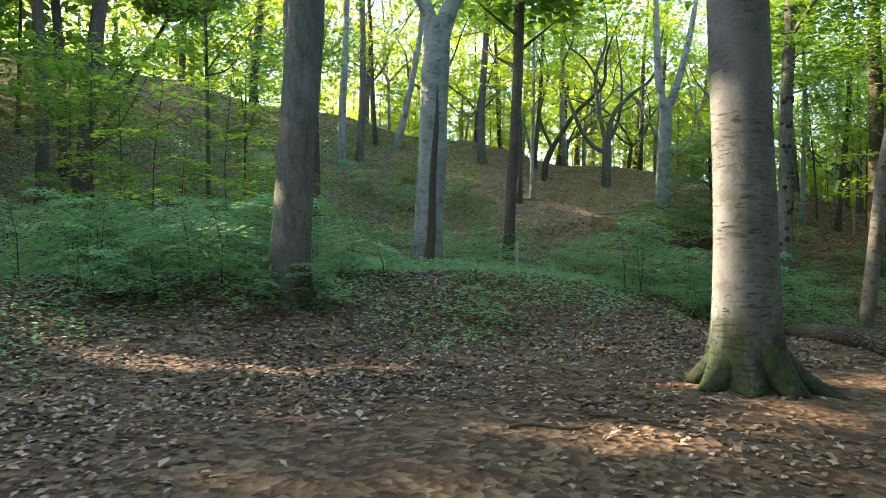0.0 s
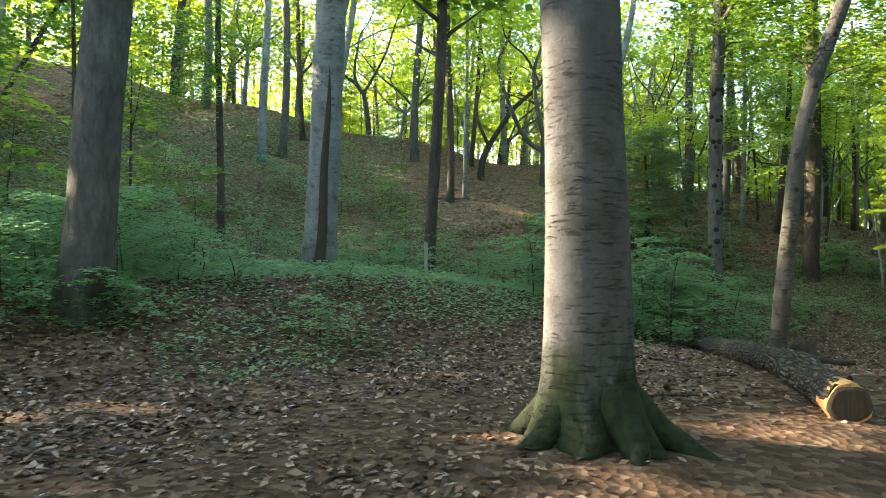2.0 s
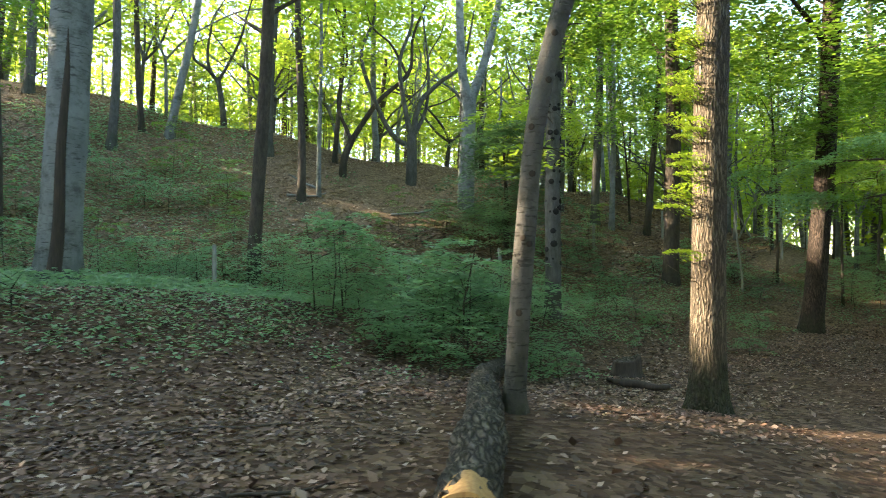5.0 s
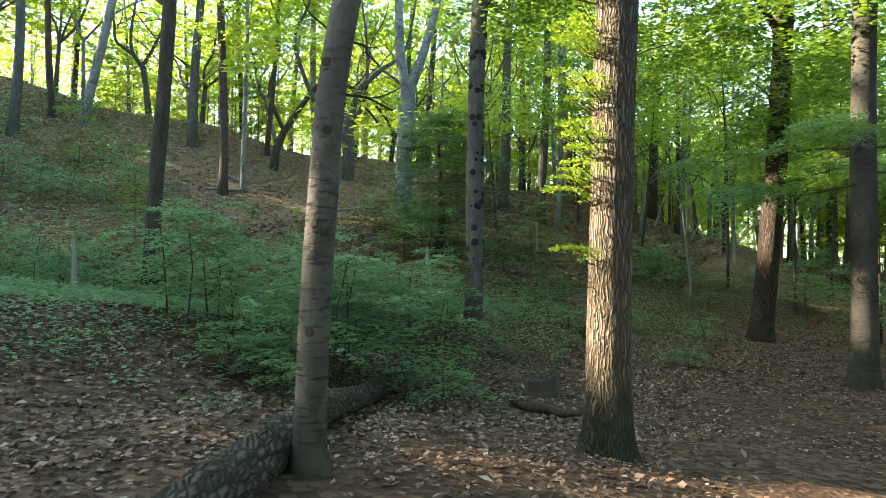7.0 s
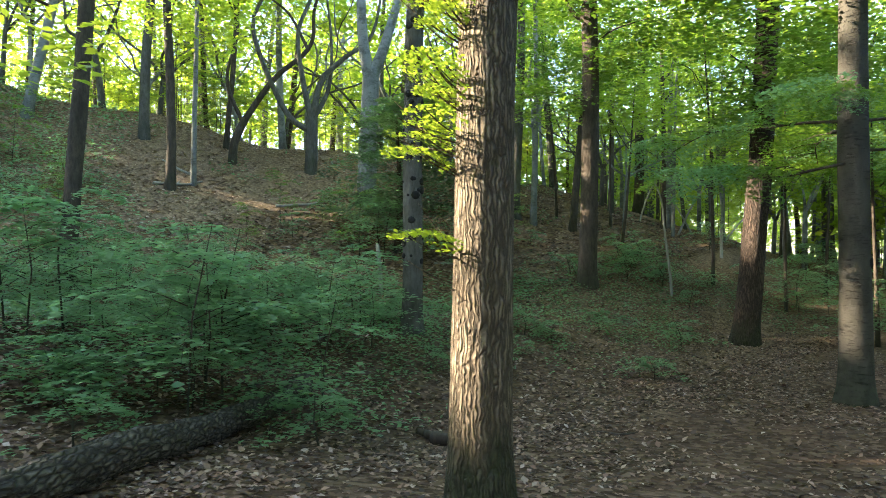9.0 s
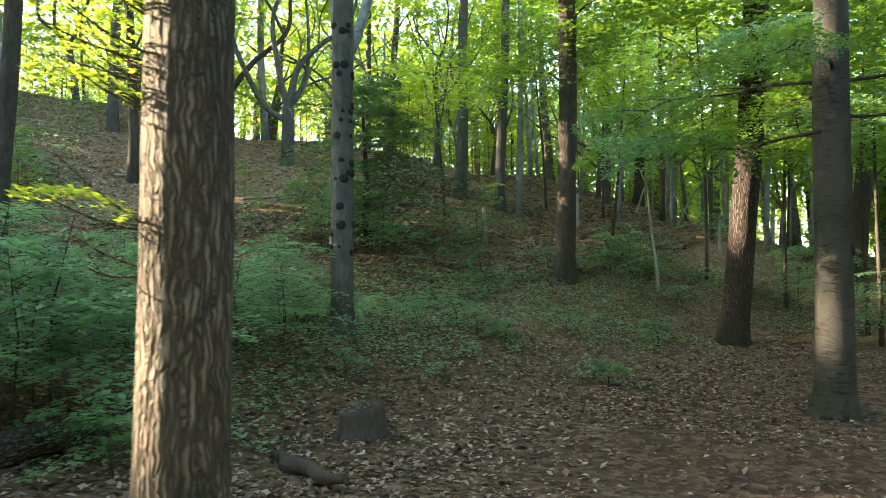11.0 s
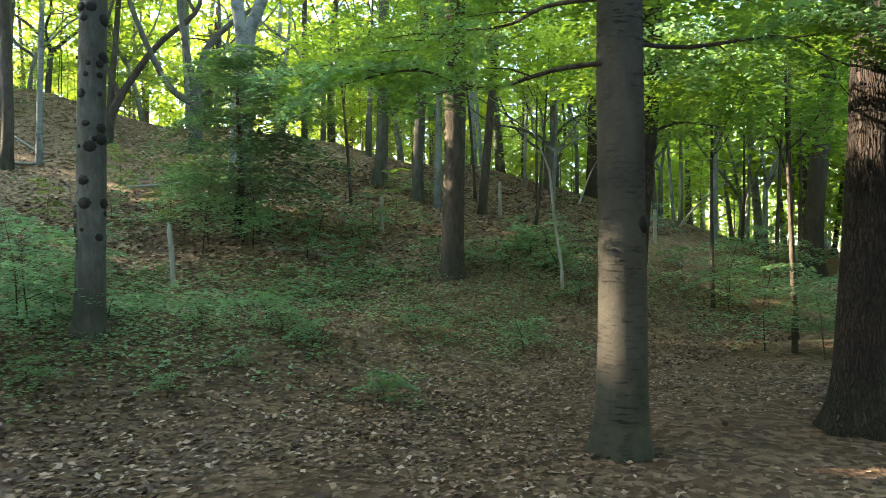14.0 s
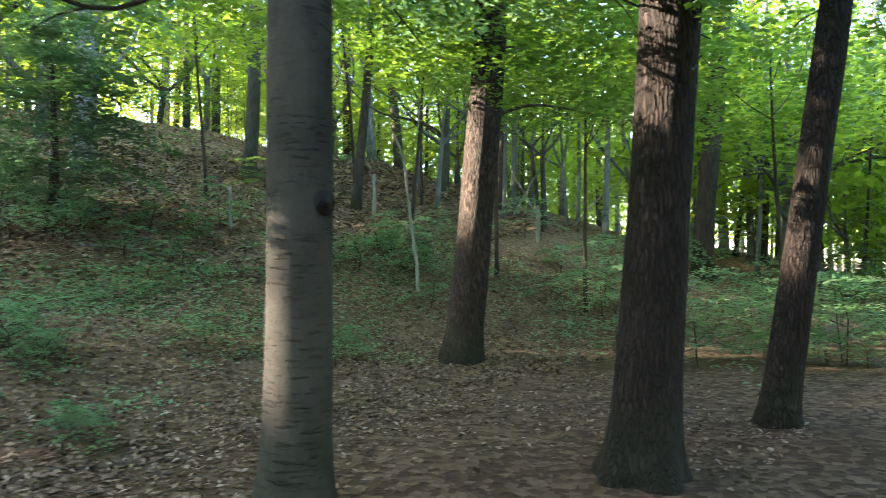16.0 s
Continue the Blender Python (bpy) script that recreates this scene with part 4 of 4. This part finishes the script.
# the dense bush at the ridge foot, its leaves in soft tiers
bush_leaves, bush_stem = sapling_mesh(31, DUSKY_LEAF, 4.6, 2.9, 66, 200, 0.13)
bush = new("bush")
bush.location = (9.4 * S, 24.6 * S, float(ground_z(9.4 * S, 24.6 * S)) - 0.1)
part("leaves", bush_leaves, bush)
part("branchwork", bush_stem, bush)
part("stem", limb_mesh(DARK, [(0, 0, -0.2), (0.1, 0, 1.5), (0, 0.1, 4.0)], 0.16, 0.03), bush)
tagged(bush, "dense dusky green bush in soft tiers below the ridge", "bush")

# low branches with leaves over the path
rng = np.random.default_rng(41)
def low_branch(root, p0, az, length, mat, meshes, rise=0.1, r0=0.045, sprays=6):
    p0, d = np.array(p0), np.array([math.cos(az), math.sin(az), 0])
    w = np.array([-d[1], d[0], 0])
    pts = spline([p0, p0 + d * length * 0.25 + w * 0.06 * length + (0, 0, rise * length * 0.5), p0 + d * length * 0.5 - w * 0.04 * length + (0, 0, rise * length), p0 + d * length * 0.75 + w * 0.05 * length + (0, 0, rise * length * 0.6),
                  p0 + d * length + (0, 0, rise * length * 0.2 - 0.08 * length)], 16)
    b = Builder()
    tube(b, pts, np.linspace(r0, 0.006, 16), 7)
    for k in (5, 8, 11, 13):
        e = pts[k] + d * length * 0.2 + w * length * 0.16 * (1 if k % 2 else -1) + (0, 0, -0.04)
        tube(b, [pts[k], (pts[k] + e) / 2 + (0, 0, 0.03), e], [r0 * 0.4, r0 * 0.25, 0.003], 5)
    limb = part("limb", b.mesh("limb", mat), root)
    for k in range(sprays):
        q = pts[int(rng.integers(5, 16))]
        add_spray(limb, q, az + rng.normal(0, 0.8), rng.uniform(0.8, 1.5), meshes, rng, rng.uniform(0.0, 0.3))


for az, ln, z, rise in ((176, 2.4, 3.42, -0.10), (215, 1.8, 4.1, 0.05), (6, 3.2, 3.6, 0.04), (335, 2.2, 4.0, 0.05), (60, 2.5, 3.9, 0.05), (130, 2.6, 4.0, 0.02)):
    low_branch(knotty, kn_at(z), radians(az), ln, DARK, SPRAYS + SPRAYS_D, rise, 0.026, 8)

# tufts of shoots on the sunlit oak, and the bright twig on the leaning birch
for z, n in ((2.3, 10), (2.7, 10), (3.1, 12), (3.6, 14), (4.1, 14), (4.6, 8), (1.6, 4)):
    for k in range(n):
        a = radians(rng.uniform(158, 212))
        p = np.array(oak_at(z + rng.uniform(-0.12, 0.12))) + np.array([math.cos(a), math.sin(a), 0]) * oak_r(z)
        q = p + np.array([math.cos(a), math.sin(a), rng.uniform(0.2, 0.9)]) * rng.uniform(0.14, 0.42)
        part("shoot", limb_mesh(OAK, [p, (p + q) / 2 + (0, 0, -0.02), q], 0.006, 0.003, 5, 4), oak)
        if k % 3:
            add_spray(oak, p, a, rng.uniform(0.25, 0.5), SPRAYS_Y, rng, -0.4, "shoot_leaves")
for z, az, ln in ((2.35, 35, 0.5), (2.7, 60, 0.6)):
    low_branch(slim, slim_at(z), radians(az), ln, DARK, SPRAYS_Y, 0.0, 0.010, 1)

# ---- fallen log, stump, broken branches ----
def on_ground(x, y, dz=0.0):
    return np.array([x * S, y * S, float(ground_z(x * S, y * S)) + dz])


a = on_ground(4.45, 6.25)
log = new("fallen_log")
log.location = a
ln = np.linspace(0, 1, 90)
pts = spline([(0, 0, 0), (0.55 * S, 2.0 * S, 0), (1.25 * S, 5.0 * S, 0), (2.4 * S, 8.1 * S, 0)], 90)
pts[:, 2] = ground_z(a[0] + pts[:, 0], a[1] + pts[:, 1]) - a[2] + 0.125
lr = 0.158 - 0.03 * ln + 0.03 * np.exp(-((ln - 0.2) / 0.03) ** 2)
lb = Builder()
tube(lb, pts, lr, 44, lambda an, i, p: 1 + 0.09 * wob(an * 2.1, i * 0.9) + 0.05 * np.sin(an * 2 + i * 0.2) + 0.035 * np.sin(an * 11 + 3 * np.sin(i * 0.6)) + 0.03 * np.sin(an * 17 + 2 * np.sin(i * 0.9) + i * 0.5))
part("bark", lb.mesh("log_bark", LOGBARK), log)
fw = pts[0] - pts[6]
fw /= np.linalg.norm(fw)
cw = Builder()
tube(cw, [pts[0] - fw * 0.3, pts[0] - fw * 0.05, pts[0] + fw * 0.02], [0.150, 0.168, 0.160], 26, lambda an, i, p: 1 + 0.05 * np.sin(3 * an) + 0.03 * np.sin(7 * an + i))
cut_end = part("cut_end", cw.mesh("cut_end", CUTWOOD), log, "bare orange-brown wood at the sawn end")
ce = Builder()
tube(ce, [pts[0] + fw * 0.015, pts[0] + fw * 0.024, pts[0] + fw * 0.028], [0.155, 0.152, 0.12], 22, lambda an, i, p: 1 + 0.06 * np.sin(2 * an + 1) + 0.04 * np.sin(5 * an))
part("cut_face", ce.mesh("cut_face", ROTWOOD), cut_end, "dark rotten face of the sawn end")
tagged(log, "long fallen log, grey bark, sawn end, on leaf litter", "log")

st = new("tree_stump")
st.location = on_ground(8.67, 14.05)
sb = Builder()
hs = np.array([-0.15, 0, 0.05, 0.12, 0.2, 0.27, 0.31, 0.315])
tube(sb, np.stack([0 * hs, 0 * hs, hs], 1), [0.34, 0.30, 0.265, 0.245, 0.24, 0.235, 0.225, 0.17], 40,
     lambda an, i, p: 1 + 0.09 * np.cos(4 * an + 1) * (1 - i * 0.1) + 0.04 * np.sin(9 * an) + 0.025 * np.sin(17 * an + i))


def broken_top(v):
    """The cut slants, and one side was left standing as a splintered edge."""
    rise = 0.16 * v[:, 0] + 0.07 * np.exp(-((v[:, 0] - 0.16) ** 2 + (v[:, 1] + 0.05) ** 2) / 0.012) - 0.06 * np.exp(-((v[:, 0] + 0.03) ** 2 + v[:, 1] ** 2) / 0.02)
    v[:, 2] += rise * np.clip(v[:, 2] / 0.3, 0, 1)


for v in sb.v:
    broken_top(v)
stump_body = part("stump_body", sb.mesh("stump_body", STUMPWOOD), st)
tp = Builder()
tube(tp, [(0, 0, 0.29), (0, 0, 0.318), (0, 0, 0.323)], [0.19, 0.185, 0.1], 24)
for v in tp.v:
    broken_top(v)
part("cut_top", tp.mesh("cut_top", LOGBARK), stump_body, "paler weathered cut top")
tagged(st, "low weathered tree stump on the leaf litter", "stump")


def fallen_branch(x, y, az, length, r, label, fork=True, mat=ROTWOOD):
    ob = new("fallen_branch")
    ob.location = on_ground(x, y)
    d = np.array([math.cos(radians(az)), math.sin(radians(az)), 0])
    w = np.array([-d[1], d[0], 0])
    pts = spline([(0, 0, r * 0.8), d * length * 0.35 + w * 0.06 + (0, 0, r), d * length * 0.7 - w * 0.04 + (0, 0, r * 0.9), d * length + (0, 0, r * 1.3)], 12)
    pts[:, 2] += ground_z(ob.location[0] + pts[:, 0], ob.location[1] + pts[:, 1]) - ob.location[2]
    part("wood", (lambda b: (tube(b, pts, np.linspace(r, r * 0.55, 12), 8, lambda an, i, p: 1 + 0.15 * wob(an, i * 1.3)), b.mesh("wood", mat))[1])(Builder()), ob)
    if fork:
        q = pts[5]
        part("side_branch", limb_mesh(mat, [q, q + d * 0.12 + w * 0.2 + (0, 0, 0.12), q + d * 0.2 + w * 0.4 + (0, 0, 0.16)], r * 0.5, r * 0.2, 8, 6), ob)
    return tagged(ob, label, "branch")


fallen_branch(8.0, 12.75, -52, 0.8, 0.075, "dark rotten branch lying on leaf litter", False)
fallen_branch(8.12, 12.85, 150, 0.3, 0.06, "black broken branch stub on leaf litter", False)
for k, (x, y, az, ln, r) in enumerate(((0.4, 4.3, 10, 0.6, 0.014), (1.6, 4.6, 170, 0.7, 0.012), (3.2, 6.9, 20, 0.9, 0.014), (10.2, 13.0, 160, 0.5, 0.012), (1.0, 5.0, 40, 0.4, 0.012),
                                       (6.3, 9.4, 0, 0.5, 0.012), (12.2, 15.2, 10, 0.6, 0.012), (-0.8, 5.4, 15, 0.8, 0.013), (2.7, 8.4, 0, 1.1, 0.015), (15.2, 12.4, 190, 0.5, 0.012))):
    fallen_branch(x, y, az, ln, r, "thin dry stick among fallen leaves", False, STUMPWOOD)

fallen_branch(2.6, 28.6, 20, 1.6, 0.06, "grey dead branch at the foot of a ridge tree", True, POSTWOOD)
fallen_branch(3.6, 29.6, 150, 1.3, 0.05, "grey dead branch on the leafy slope", True, POSTWOOD)
fallen_branch(6.2, 28.0, 10, 1.8, 0.05, "grey dead branch on the leafy slope", False, POSTWOOD)
fallen_branch(10.2, 23.6, 5, 1.9, 0.03, "pale dead stick lying on the slope", False, POSTWOOD)
for x, y, dx, h, r in ((20.4, 29.4, 1.5, 2.2, 0.05), (21.6, 30.2, -1.2, 1.8, 0.045), (22.4, 29.6, 1.9, 1.6, 0.05), (19.4, 30.4, 0.9, 1.9, 0.04)):
    ob = new("dead_branch")
    ob.location = on_ground(x, y)
    part("wood", limb_mesh(POSTWOOD, [(0, 0, -0.1), (dx * 0.5, 0.1, h * 0.55), (dx, 0, h)], r, 0.02, 8, 7), ob)
    tagged(ob, "pale dead branch leaning in the undergrowth", "branch")

# ---- fence posts along the bank ----
pb = Builder()
hh = np.array([-0.3, 0, 0.3, 0.6, 0.9, 1.08, 1.12])
tube(pb, np.stack([0.012 * np.sin(hh * 4), 0 * hh, hh], 1), [0.055, 0.055, 0.052, 0.052, 0.05, 0.048, 0.03], 12, lambda an, i, p: 1 + 0.08 * np.cos(4 * an) + 0.04 * wob(an, i))
POST = pb.mesh("fence_post", POSTWOOD)
for x, y, tilt, h in ((1.84, 17.3, 1, 1.0), (5.87, 20.0, -1, 1.0), (8.65, 21.9, -4, 1.12), (12.67, 25.4, 1, 0.85), (16.0, 27.2, 0, 1.0), (19.8, 25.8, 1, 0.9)):
    po = new("fence_post", POST)
    po.matrix_basis = pose(*on_ground(x, y), 0, tilt, x * 40) @ Matrix.Diagonal((1, 1, h, 1))
    tagged(po, "weathered grey wooden fence post on the bank", "fence post", "fence posts")
pale = new("dead_sapling")
pale.location = on_ground(16.15, 22.5)
part("stem", limb_mesh(POSTWOOD, [(0, 0, -0.1), (-0.02, 0, 0.5), (-0.12, 0, 1.2), (-0.22, 0, 2.0), (-0.3, 0, 2.7), (-0.5, 0, 3.2)], 0.045, 0.02, 16, 8), pale)
tagged(pale, "pale bare dead sapling stem, slightly bent", "sapling")

# ---- ground cover and leaf litter ----
rng = np.random.default_rng(12)
def scatter(n, u0, u1, d0, d1):
    u, d = rng.uniform(u0, u1, n), rng.uniform(d0, d1, n)
    return (0.81 * u - 0.58 * d) * S, (0.58 * u + 0.81 * d) * S


def put(n, u0, u1, d0, d1, size, lift, tilt, b, keep=None, narrow=0.6):
    x, y = scatter(n, u0, u1, d0, d1)
    if keep is not None:
        k = keep(x, y)
        x, y = x[k], y[k]
    z = ground_z(x, y) + rng.uniform(0.004, lift, len(x))
    leaves(b, np.stack([x, y, z], 1), size, rng, tilt, narrow=narrow)


lit = Builder()
def worn(x, y):
    """The trodden path keeps few leaves."""
    d = (-0.58 * x + 0.81 * y) / S
    return wob(x * 0.55, y * 0.55) + rng.normal(0, 0.5, len(x)) > 0.55 - 0.95 * sstep(2.4, 5.0, d)
put(52000, -5, 25, 1.6, 5.5, 0.062, 0.022, 0.26, lit, worn)
put(56000, -6, 30, 5, 11, 0.072, 0.03, 0.3, lit)
put(40000, -12, 36, 10, 19, 0.125, 0.04, 0.25, lit)
tagged(new("leaf_litter", lit.mesh("leaf_litter", LITTER, False)), "fallen brown beech leaves covering the ground", "leaf litter", kind="stuff")

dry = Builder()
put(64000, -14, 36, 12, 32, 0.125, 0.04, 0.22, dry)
tagged(new("dry_lit_leaves", dry.mesh("dry_lit_leaves", LITTER_DRY_LIT, False)), "dry beech leaves on the ridge's slope, made paler to look better lit", "leaf litter", kind="stuff")

herb = Builder()
green = lambda x, y: wob(x * 0.4 + 2, y * 0.4, 0, 0.7) + 0.6 * wob(x * 1.3, y * 1.3, 0, 2.0) + rng.normal(0, 0.4, len(x)) > np.where((x < 1.5) | (y < 25.5), -0.6, 0.9)
fringe = lambda x, y: wob(x * 0.45 + 2, y * 0.45, 0, 0.7) + 0.6 * wob(x * 1.7, y * 1.7) + rng.normal(0, 0.35, len(x)) > 0.8 - 1.35 * sstep(6.2, 9.2, (-0.58 * x + 0.81 * y) / S)
put(62000, -8, 30, 6.2, 11.5, 0.075, 0.14, 0.22, herb, fringe, 0.7)
put(66000, -10, 34, 10.5, 19, 0.12, 0.25, 0.18, herb, green, 0.7)
put(26000, -14, 34, 18, 30, 0.15, 0.3, 0.25, herb, green, 0.7)
hillside = lambda x, y: (x < 3) & (wob(x * 0.5 + 2, y * 0.5, 0, 0.7) + rng.normal(0, 0.5, len(x)) > -0.2)
put(44000, -8, 18, 11, 30, 0.14, 0.3, 0.16, herb, hillside, 0.7)
tagged(new("ground_cover", herb.mesh("ground_cover", LEAF_DARK, False)), "low green seedlings and ground cover on the bank", "ground cover", kind="stuff")

# the nearest fallen leaves, one by one
ones = []
for k in range(4):
    b = Builder()
    leaves(b, [(0, 0, 0)], 0.08 + 0.01 * k, np.random.default_rng(k), 0.25, narrow=0.6)
    ones.append(b.mesh("fallen_leaf", LITTER_ONE, False))
x, y = scatter(280, 0, 22, 2.6, 5.0)
for k in range(len(x)):
    part("fallen_leaf", ones[k % 4], ground, at=pose(x[k], y[k], float(ground_z(x[k], y[k])) + 0.03, rng.normal(0, 12), rng.normal(0, 12), rng.uniform(0, 360)))
